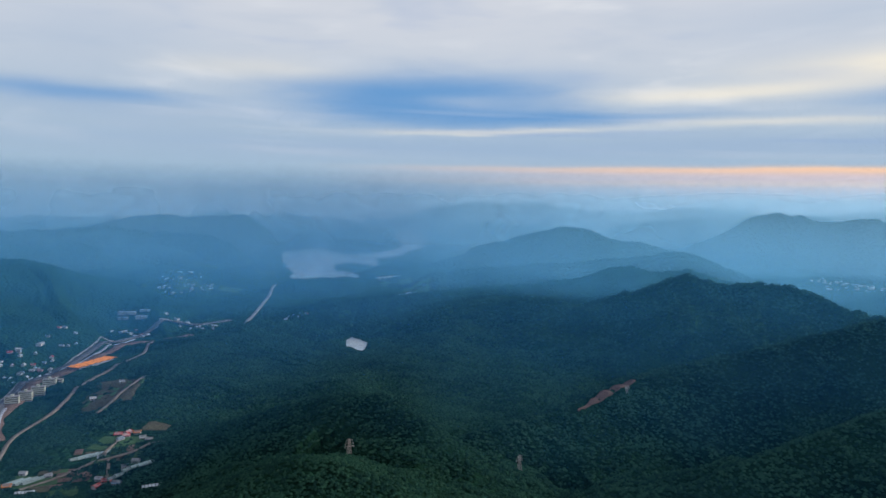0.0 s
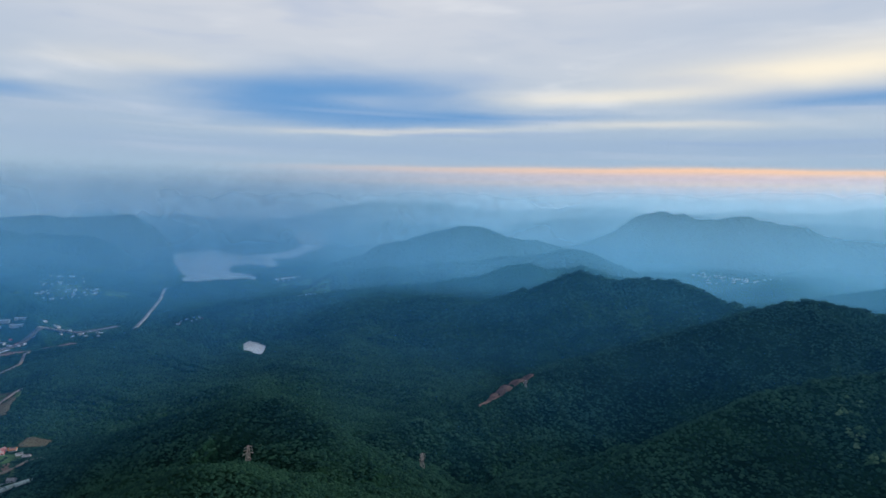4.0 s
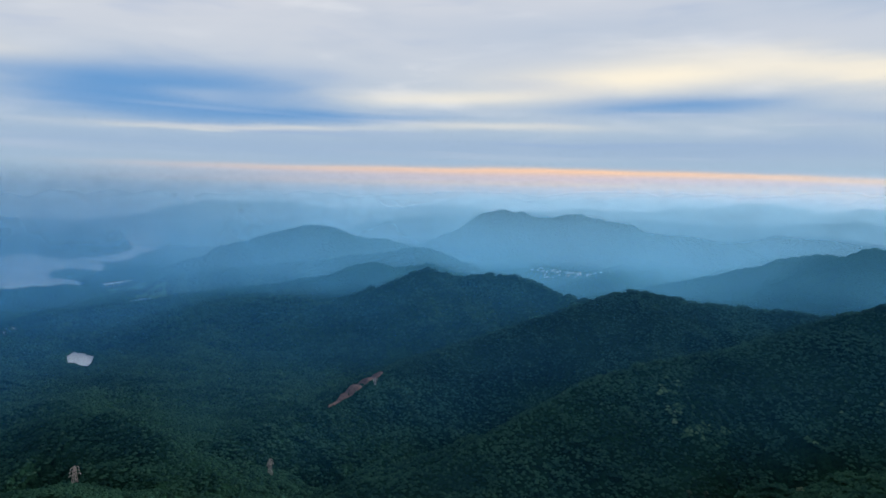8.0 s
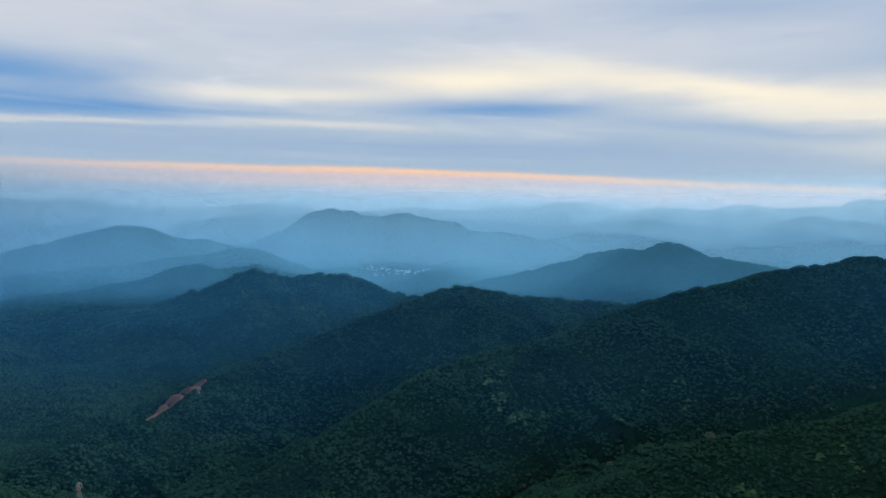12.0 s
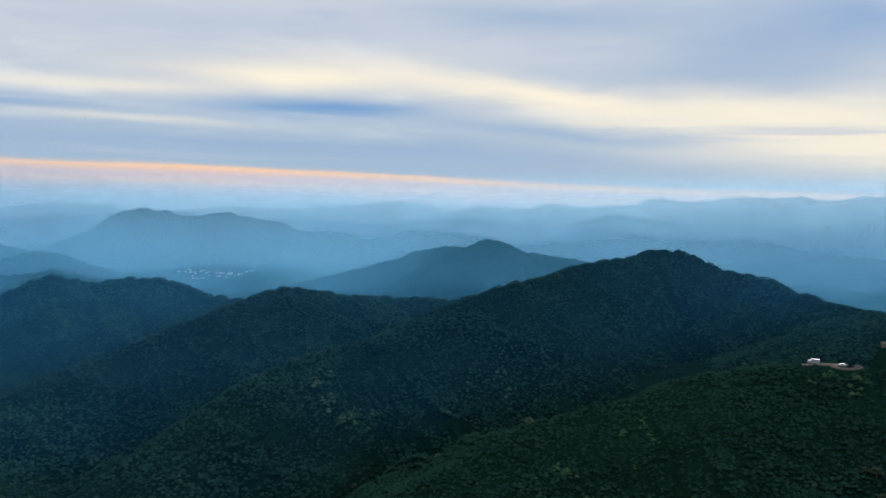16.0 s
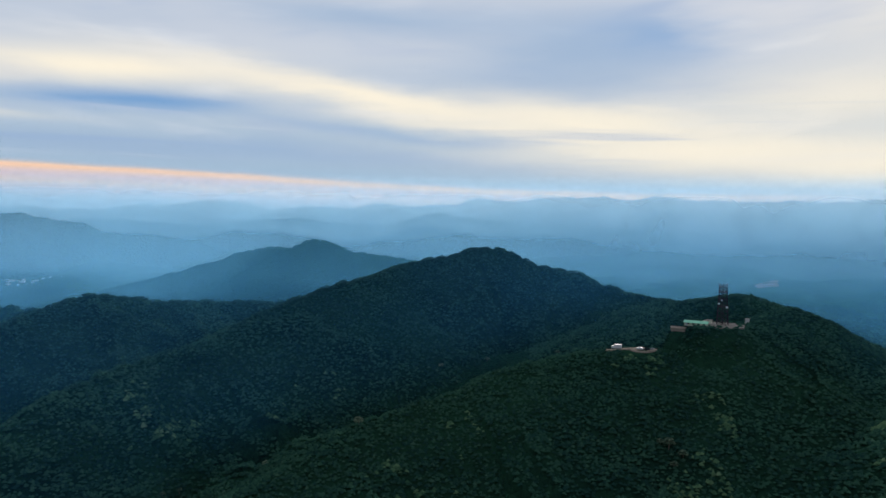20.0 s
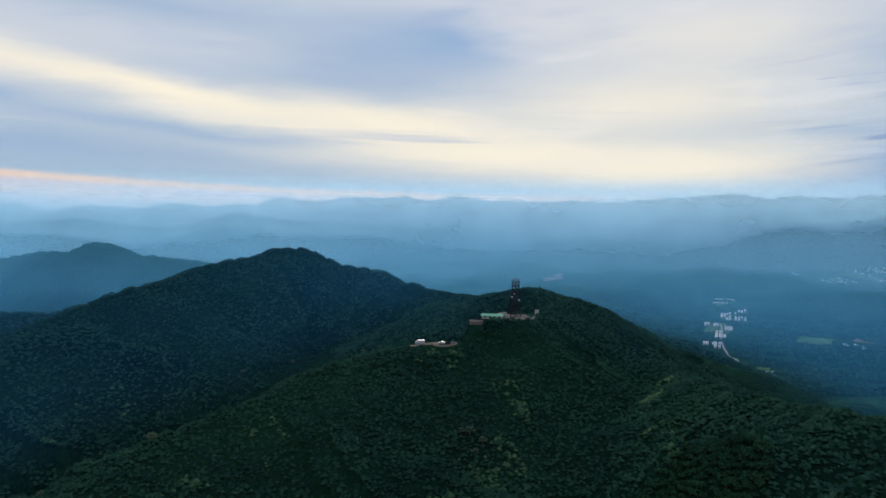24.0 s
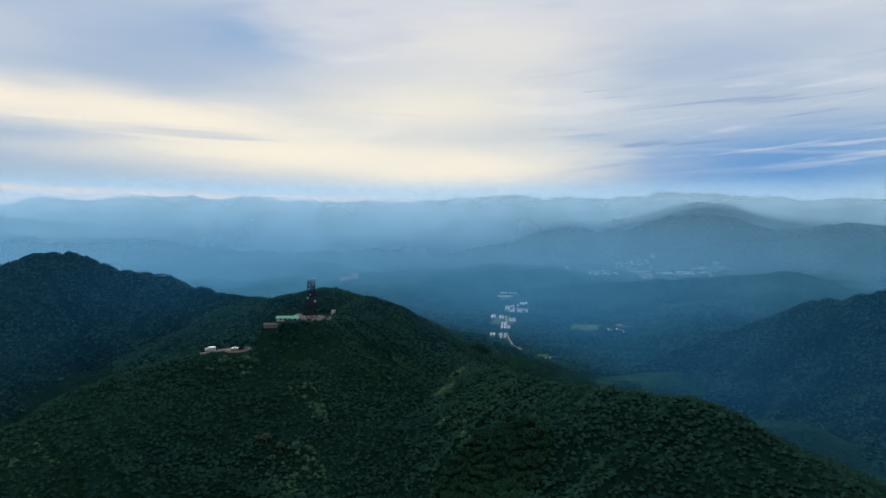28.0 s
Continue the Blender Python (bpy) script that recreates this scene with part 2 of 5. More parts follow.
def basin(x, y):
    """Positive inside the water bodies."""
    x, y = np.asarray(x, dtype=float), np.asarray(y, dtype=float)
    best = np.full(x.shape, -1e9)
    for ring, wob, size in ((RESERVOIR, 50.0, 110.0), (INLET, 10.0, 60.0), (POND, 6.0, 25.0)):
        xs, ys = [p[0] for p in ring], [p[1] for p in ring]
        m = (x > min(xs) - 420) & (x < max(xs) + 420) & (y > min(ys) - 420) & (y < max(ys) + 420)
        if m.any():
            best[m] = np.maximum(best[m], inside(x[m], y[m], ring) + fbm(x[m], y[m], size, 3, 71) * wob)
    return best


MOTORWAY = [(-560, 850), (-631, 986), (-658, 1155), (-676, 1400), (-671, 1491), (-627, 1597), (-533, 1751)]
FAR_ROAD = [(-470, 1640), (-484, 1714), (-501, 1855), (-528, 2045), (-560, 2277), (-574, 2415)]
WORKS_STRIP = [(-545, 840), (-606, 947), (-633, 1095), (-634, 1209), (-641, 1349), (-608, 1424), (-560, 1550)]
LOCAL_ROAD = [(-470, 700), (-507, 790), (-532, 857), (-539, 938), (-547, 1035), (-546, 1084), (-544, 1175), (-556, 1282), (-585, 1400)]
# level places: x, y, radius
LEVEL = [(-400, 790, 150), (-460, 990, 90), (-700, 1180, 110), (-718, 1641, 90), (-24, 2310, 130), (1880, -380, 230), (1790, -600, 130), (1400, -340, 120), (2120, -430, 110), (2490, -470, 90), (1665, -298, 70), (-187, 1485, 110), (-615, 1222, 70)]


def line_distance(x, y, pts):
    best = np.full(np.shape(x), 1e9)
    for (ax, ay), (bx, by) in zip(pts[:-1], pts[1:]):
        dx, dy = bx - ax, by - ay
        t = np.clip(((x - ax) * dx + (y - ay) * dy) / (dx * dx + dy * dy), 0, 1)
        best = np.minimum(best, np.hypot(x - ax - t * dx, y - ay - t * dy))
    return best


def ground_z(x, y):
    r = np.hypot(x, y)
    free = np.ones(np.shape(x))
    for line in (MOTORWAY, FAR_ROAD, WORKS_STRIP, LOCAL_ROAD):
        free = np.minimum(free, np.clip((line_distance(x, y, line) - 40.0) / 160.0, 0, 1))
    for lx, ly, lr in LEVEL:
        free = np.minimum(free, np.clip((np.hypot(x - lx, y - ly) - lr) / 140.0, 0, 1))
    wet = basin(x, y)
    free = np.minimum(free, np.clip(-wet / 120.0, 0, 1))
    z = rise(r) + (fbm(x, y, 360.0, 5, 5) * 150.0 + 8.0) * np.clip((r - 500) / 500.0, 0.3, 1.0) * free
    return z - np.clip((wet + 6.0) / 12.0, 0, 1) * 10.0


def spine_points(pts, step):
    """A smooth curve through the crest points."""
    p = [Vector(q) for q in pts]
    p = [p[0] * 2 - p[1]] + p + [p[-1] * 2 - p[-2]]
    out = []
    for i in range(1, len(p) - 2):
        n = max(2, int((p[i + 1] - p[i]).length / step))
        for k in range(n):
            t = k / n
            a, b, c, d = p[i - 1], p[i], p[i + 1], p[i + 2]
            out.append(0.5 * (2 * b + (c - a) * t + (2 * a - 5 * b + 4 * c - d) * t * t + (3 * b - a - 3 * c + d) * t ** 3))
    out.append(p[-2])
    return np.array([tuple(v) for v in out])


class Ridge:
    """A mountain: a crest line, flanks of a given slope, spurs and gullies."""

    def __init__(self, pts, slope, round_top, gully, size, seed, step=25.0, terraces=()):
        self.terraces, self.wet, self.shore = terraces, False, 130.0
        self.rough = 0.5 if pts[0][0] ** 2 + pts[0][1] ** 2 > 2900.0 ** 2 else 0.16
        self.line, self.slope, self.top, self.gully, self.size, self.seed = spine_points(pts, step), slope, round_top * 0.45, gully, size, seed
        # lesser tops and notches along the crest
        run = np.concatenate([[0.0], np.cumsum(np.hypot(*np.diff(self.line[:, :2], axis=0).T))])
        span = np.hypot(self.line[:, 0], self.line[:, 1]).mean()
        self.line[:, 2] += fbm(run, run * 0 + seed * 31.7, span * (0.035 if span > 3900 else 0.016), 4, seed + 77, 0.6) * span * (0.011 if span > 3900 else 0.008)

    def height(self, x, y):
        shape = np.shape(x)
        x, y = np.ravel(x), np.ravel(y)
        wx = fbm(x, y, self.size * 1.3, 3, self.seed + 30) * self.size * 0.7
        wy = fbm(x, y, self.size * 1.3, 3, self.seed + 40) * self.size * 0.7
        best, near, along = np.full(x.shape, -1e9), np.full(x.shape, 1e9), np.zeros(x.shape)
        run = np.concatenate([[0.0], np.cumsum(np.hypot(*np.diff(self.line[:, :2], axis=0).T))])
        if len(x) < 400:
            dx, dy = x[None] - self.line[:, 0:1], y[None] - self.line[:, 1:2]
            d0 = np.hypot(dx, dy)
            fade = np.clip(d0 / self.size, 0, 1)
            d = np.hypot(dx + wx[None] * fade, dy + wy[None] * fade)
            best = (self.line[:, 2:3] - self.slope * (np.sqrt(d * d + self.top ** 2) - self.top)).max(0)
            along, near = run[d.argmin(0)], d.min(0)
        else:
            for (px, py, pz), s in zip(self.line, run):
                d0 = np.hypot(x - px, y - py)
                fade = np.clip(d0 / self.size, 0, 1)
                d = np.hypot(x + wx * fade - px, y + wy * fade - py)
                h = pz - self.slope * (np.sqrt(d * d + self.top ** 2) - self.top)
                best = np.maximum(best, h)
                along = np.where(d < near, s, along)
                near = np.minimum(near, d)
        fade = np.clip(near / (self.size * 1.1), 0, 1)
        # spurs and gullies run down the flanks
        spur = 1.0 - np.abs(value_noise(along / self.size, near / (self.size * 3.5), self.seed) * 2 - 1) * 2.0
        spur2 = 0.6 - np.abs(fbm(x, y, self.size * 0.8, 4, self.seed + 3)) * 5.0
        best = best + (spur * 0.8 + spur2 * 0.3) * self.gully * 0.55 * fade
        best = best + fbm(x, y, self.size * 0.22, 4, self.seed + 9) * self.gully * 0.3 * np.clip(near / (self.size * 0.4), self.rough, 1)
        if self.wet:
            k = np.clip((basin(x, y) + self.shore) / (self.shore - 30.0), 0, 1)
            best = best + (-40.0 - best) * k * k * (3 - 2 * k)
        for tx, ty, tr, tz in self.terraces:
            k = np.clip((np.hypot(x - tx, y - ty) - tr) / (tr * 0.8), 0, 1)
            best = tz + (best - tz) * k * k * (3 - 2 * k)
        return best.reshape(shape)


def grid_mesh(name, xs, ys, zs, keep=None):
    """A mesh from a grid of places; faces whose corners all fail keep are left out."""
    nu, nv = xs.shape
    co = np.stack([xs, ys, zs], -1).reshape(-1, 3)
    idx = np.arange(nu * nv).reshape(nu, nv)
    q = np.stack([idx[:-1, :-1], idx[1:, :-1], idx[1:, 1:], idx[:-1, 1:]], -1).reshape(-1, 4)
    if keep is not None:
        q = q[keep.reshape(-1)[q].any(1)]
        used = np.unique(q)
        remap = np.zeros(nu * nv, dtype=np.int64)
        remap[used] = np.arange(len(used))
        co, q = co[used], remap[q]
    return raw_mesh(name, co, q)


def raw_mesh(name, co, faces, smooth=True):
    me = bpy.data.meshes.new(name)
    k = faces.shape[1]
    me.vertices.add(len(co))
    me.vertices.foreach_set("co", np.ascontiguousarray(co, dtype=np.float32).ravel())
    me.loops.add(faces.size)
    me.loops.foreach_set("vertex_index", np.ascontiguousarray(faces, dtype=np.int32).ravel())
    me.polygons.add(len(faces))
    me.polygons.foreach_set("loop_start", np.arange(0, faces.size, k, dtype=np.int32))
    me.polygons.foreach_set("loop_total", np.full(len(faces), k, dtype=np.int32))
    me.polygons.foreach_set("use_smooth", np.full(len(faces), smooth))
    me.update(calc_edges=True)
    me.validate()
    return me


def polar(a0, a1, da, r0, r1, ratio):
    """A grid by heading (degrees, clockwise from y) and distance from the hill country's middle."""
    az = np.radians(np.arange(a0, a1 + da * 0.5, da))
    k = int(math.log(r1 / r0) / math.log(ratio)) + 1
    rr = np.geomspace(r0, r1, k)
    a, r = np.meshgrid(az, rr, indexing="ij")
    return np.sin(a) * r, np.cos(a) * r


RIDGES = {}
# levelled ground on the mast hill: x, y, radius, z
TERRACES = ((486.0, 50.0, 16.0, 226.0), (479.0, 98.0, 10.0, 206.0), (480.0, 71.0, 6.0, 221.5))


def mountain(name, label, key, pts, slope, top, gully, size, seed, mat, da, ratio, margin):
    ridge = Ridge(pts, slope, top, gully, size, seed, min(max(12.0, size * 0.14), 14.0 if slope > 0.85 else 26.0), TERRACES if key == "tower" else ())
    RIDGES[key] = ridge
    ridge.wet = key in ("shoulder", "twin", "pond", "dam", "lakehills", "inlet", "west", "low", "faint_d", "faint_e")
    ridge.shore = 260.0 if key in ("inlet", "west", "lakehills", "faint_d", "faint_e") else 130.0
    line = ridge.line
    rr, aa = np.hypot(line[:, 0], line[:, 1]), np.degrees(np.arctan2(line[:, 0], line[:, 1]))
    far = rr.max()
    pad = math.degrees(margin / rr.min())
    xs, ys = polar(aa.min() - pad, aa.max() + pad, da, max(170.0, rr.min() - margin), min(far + margin, 4940.0), ratio)
    zs = ridge.height(xs, ys)
    keep = zs > ground_z(xs, ys) - 10.0
    ob = new(name, grid_mesh(name, xs, ys, zs, keep))
    ob.data.materials.append(mat)
    tagged(ob, label, "mountain", "", "structure")
    return ob


# ---- crest lines (x, y, z in metres) ----
TOWER_HILL = [(290, 261, 147), (324, 243, 161), (353, 228, 173), (386, 211, 179), (415, 187, 186), (442, 159, 198), (462, 129, 205), (472, 87, 209), (488, 48, 218), (519, 28, 222), (570, 6, 229), (560, -10, 222), (544, -31, 206), (513, -49, 195), (466, -62, 193), (408, -78, 204), (373, -96, 206), (331, -114, 214), (307, -133, 215), (292, -142, 216), (270, -153, 212), (251, -164, 207), (223, -177, 197)]
BACK_KNOLL = [(746, 144, 204), (694, 94, 214), (717, 62, 220), (719, 45, 220), (720, 24, 212), (720, -1, 198)]
LONG_RIDGE = [(174, 511, 89), (236, 519, 109), (267, 526, 118), (301, 531, 130), (341, 542, 141), (406, 545, 156), (469, 533, 162), (532, 514, 175), (591, 494, 196), (641, 478, 212), (680, 458, 218), (758, 446, 230), (792, 427, 235), (851, 375, 250), (864, 345, 245), (870, 300, 229), (873, 258, 222), (869, 233, 211), (860, 188, 203), (828, 143, 198), (813, 110, 202)]
LANDSLIP_RIDGE = [(50, 798, 39), (115, 832, 43), (170, 863, 54), (233, 900, 68), (283, 917, 75), (357, 945, 86), (445, 962, 109), (541, 958, 133), (611, 951, 153), (674, 932, 170), (732, 899, 161), (801, 866, 150), (868, 829, 147), (915, 776, 144)]
TWIN_PEAK = [(-11, 1360, 26), (87, 1397, 40), (205, 1435, 65), (284, 1473, 88), (360, 1477, 115), (448, 1473, 139), (516, 1462, 159), (584, 1447, 143), (650, 1429, 154), (717, 1385, 142), (760, 1340, 122), (809, 1287, 110)]
TWIN_SHOULDER = [(-12, 1600, 54), (50, 1619, 64), (128, 1635, 76), (206, 1627, 88), (281, 1595, 80)]
MIDDLE_RIDGE = [(-74, 1949, 42), (30, 1965, 66), (123, 1977, 75), (250, 1981, 89), (348, 1982, 99), (431, 1981, 115), (482, 1985, 131), (534, 1988, 136), (587, 1989, 119), (695, 1970, 130), (772, 1958, 110), (886, 1926, 80)]
CONE_HILL = [(1471, 1471, 86), (1525, 1430, 123), (1579, 1388, 157), (1631, 1344, 188), (1682, 1298, 211), (1721, 1264, 201), (1750, 1243, 176), (1807, 1180, 168), (1865, 1107, 153), (1919, 1034, 134)]
CONE_SHOULDER = [(1392, 1868, 50), (1485, 1806, 77), (1576, 1739, 105), (1664, 1666, 138), (1736, 1603, 164), (1806, 1537, 174), (1873, 1469, 160)]
BROAD_MOUNTAIN = [(970, 3519, 61), (1106, 3488, 97), (1243, 3451, 138), (1380, 3408, 200), (1491, 3370, 268), (1596, 3332, 287), (1637, 3321, 273), (1683, 3308, 291), (1733, 3293, 271), (1829, 3250, 266), (1938, 3197, 271), (2045, 3140, 251), (2175, 3062, 229), (2278, 2997, 179), (2469, 2853, 156), (2595, 2751, 141), (2696, 2665, 75), (2802, 2567, 20)]
LAKE_HILLS = [(-68, 2949, 48), (45, 2961, 82), (137, 2969, 117), (254, 2972, 164), (373, 2971, 189), (493, 2965, 214), (615, 2953, 211), (713, 2943, 180), (858, 2915, 155), (1002, 2881, 105)]
LOW_HILLS = [(-19, 2500, 63), (117, 2516, 76), (237, 2526, 87), (401, 2525, 99), (526, 2521, 113), (652, 2510, 124), (819, 2481, 151), (924, 2464, 127), (1030, 2442, 86)]
FAR_RANGE_WEST = [(-322, 4689, 212), (-171, 4693, 260), (55, 4692, 305), (318, 4677, 325), (616, 4643, 331), (798, 4611, 304), (1354, 4480, 311), (1549, 4413, 325), (1841, 4297, 330), (1974, 4234, 299), (2165, 4137, 320), (2349, 4032, 302), (2522, 3923, 294), (2789, 3734, 307), (2959, 3598, 341), (3072, 3498, 319), (3218, 3361, 355), (3348, 3227, 363)]
FAR_RANGE_NORTH = [(3065, 3497, 315), (3261, 3323, 360), (3421, 3165, 355), (3526, 3056, 322), (3740, 2799, 356), (3852, 2653, 328), (3936, 2536, 355), (4088, 2294, 343), (4205, 2083, 352), (4282, 1934, 382), (4352, 1785, 355), (4456, 1522, 384), (4548, 1241, 405), (4582, 1132, 392)]
FAR_RANGE_EAST = [(4556, 1233, 397), (4569, 1177, 405), (4607, 1011, 384), (4643, 824, 400), (4680, 562, 386), (4703, 300, 376), (4711, -32, 385), (4703, -248, 382), (4656, -696, 397), (4615, -923, 421), (4572, -1109, 399), (4524, -1286, 409), (4453, -1509, 401), (4388, -1685, 419), (4239, -2029, 432), (4150, -2205, 423), (3994, -2478, 398), (3831, -2723, 389), (3719, -2874, 395), (3501, -3136, 386)]
HAZY_HILLS_WEST = [(2739, 3444, 207), (2954, 3261, 234), (3158, 3064, 251), (3348, 2855, 286), (3460, 2719, 264), (3585, 2551, 231)]
HAZY_HILLS_NORTH = [(3653, 2452, 226), (3840, 2153, 257), (3943, 1966, 245), (4064, 1710, 290), (4167, 1449, 328), (4223, 1284, 301), (4289, 1054, 282), (4348, 795, 292), (4380, 596, 238), (4414, 175, 312), (4415, 71, 306), (4412, -100, 258), (4405, -235, 249), (4381, -497, 272), (4367, -592, 249), (4351, -686, 250), (4328, -807, 265), (4308, -897, 246)]
HAZY_HILLS_EAST = [(4323, -822, 260), (4302, -925, 288), (4279, -1027, 338), (4244, -1161, 321), (4185, -1357, 329), (4142, -1484, 319), (4071, -1669, 319)]
EAST_RANGE = [(3916, 1313, 61), (3944, 1217, 96), (3982, 1077, 125), (4015, 934, 92), (4055, 724, 109), (4089, 475, 98), (4107, 250, 126), (4111, 54, 179), (4105, -177, 160), (4083, -441, 154), (4037, -735, 183), (3995, -926, 234), (3944, -1113, 264), (3896, -1264, 253), (3821, -1468, 292), (3738, -1661, 350), (3635, -1869, 356), (3566, -1992, 314), (3468, -2155, 285), (3352, -2326, 263)]
EAST_SPUR = [(3525, -1419, 87), (3436, -1622, 133), (3353, -1788, 168), (3265, -1944, 174), (3188, -2069, 221), (3109, -2185, 261), (3004, -2327, 247), (2828, -2538, 263)]
EAST_FAR = [(3943, -2063, 314), (3856, -2221, 367), (3796, -2322, 377), (3704, -2466, 351), (3596, -2621, 378), (3520, -2722, 359), (3345, -2935, 344)]
VALLEY_HILL = [(2279, -379, -21), (2271, -491, 28), (2254, -620, 57), (2236, -729, 70), (2194, -885, 81), (2137, -1048, 98), (2088, -1172, 108), (2039, -1281, 124), (2021, -1335, 108), (1981, -1418, 68), (1957, -1474, 49)]
DARK_SLOPE = [(1320, -467, -19), (1268, -570, 45), (1216, -653, 88), (1171, -712, 120), (1134, -750, 149), (1097, -786, 153), (1057, -823, 177), (958, -908, 212)]
SADDLE_HILL = [(1197, -91, 101), (1185, -114, 99), (1160, -155, 99), (1133, -198, 88), (1088, -264, 58), (1055, -310, 42)]
WEST_RANGE = [(-2650, 3167, 145), (-2406, 3363, 156), (-2217, 3496, 173), (-2051, 3602, 202), (-1894, 3693, 180), (-1569, 3847, 166), (-1176, 3990, 173), (-871, 4073, 143), (-616, 4124, 173), (-318, 4163, 157), (-234, 4173, 104)]
WEST_INLET_HILLS = [(19, 4180, 115), (119, 4178, 181), (253, 4172, 214), (453, 4155, 202), (716, 4118, 191)]
WEST_HILLS = [(-2053, 2454, 190), (-1868, 2612, 180), (-1726, 2721, 172), (-1618, 2800, 174), (-1518, 2867, 129), (-1430, 2924, 107), (-1276, 3007, 114), (-1175, 3060, 89), (-1068, 3111, 42), (-909, 3172, 1)]
WEST_SLOPE = [(-1272, 1518, 170), (-1165, 1626, 162), (-1083, 1705, 151), (-1032, 1759, 138), (-965, 1820, 107), (-890, 1880, 63), (-794, 1944, 19), (-704, 2000, -20)]
DAM_HILL = [(-673, 2283, -50), (-589, 2316, -2), (-519, 2343, 31), (-448, 2368, 45), (-317, 2399, 32), (-202, 2422, 8), (-84, 2439, -32), (16, 2450, -68)]
POND_RISE = [(-427, 948, 15), (-436, 1043, 31), (-438, 1139, 38), (-432, 1258, 41), (-412, 1359, 37)]
FRONT_KNOLL = [(-238, 764, 53), (-160, 753, 79), (-108, 732, 95), (-76, 716, 102), (-45, 689, 104), (-16, 660, 93), (6, 640, 78)]
PYLON_SPUR = [(-173, 480, 84), (-149, 477, 99), (-128, 473, 114), (-90, 461, 128), (-66, 450, 127), (-35, 439, 117), (-6, 430, 105)]

# ---- ground ----
def build_ground():
    az = np.radians(np.concatenate([np.arange(-44.0, 130.0, 0.3), np.arange(130.0, 316.1, 3.0)]))
    rr = np.concatenate([[0.0, 60.0], np.geomspace(120.0, 4940.0, 200)])
    a, r = np.meshgrid(az, rr, indexing="ij")
    xs, ys = np.sin(a) * r, np.cos(a) * r
    zs = ground_z(xs, ys)
    ob = new("ground", grid_mesh("ground", xs, ys, zs))
    ob.data.materials.append(MAT_WOOD)
    tagged(ob, "wooded valley floor and rolling low country under morning haze", "ground", "", "structure")


build_ground()

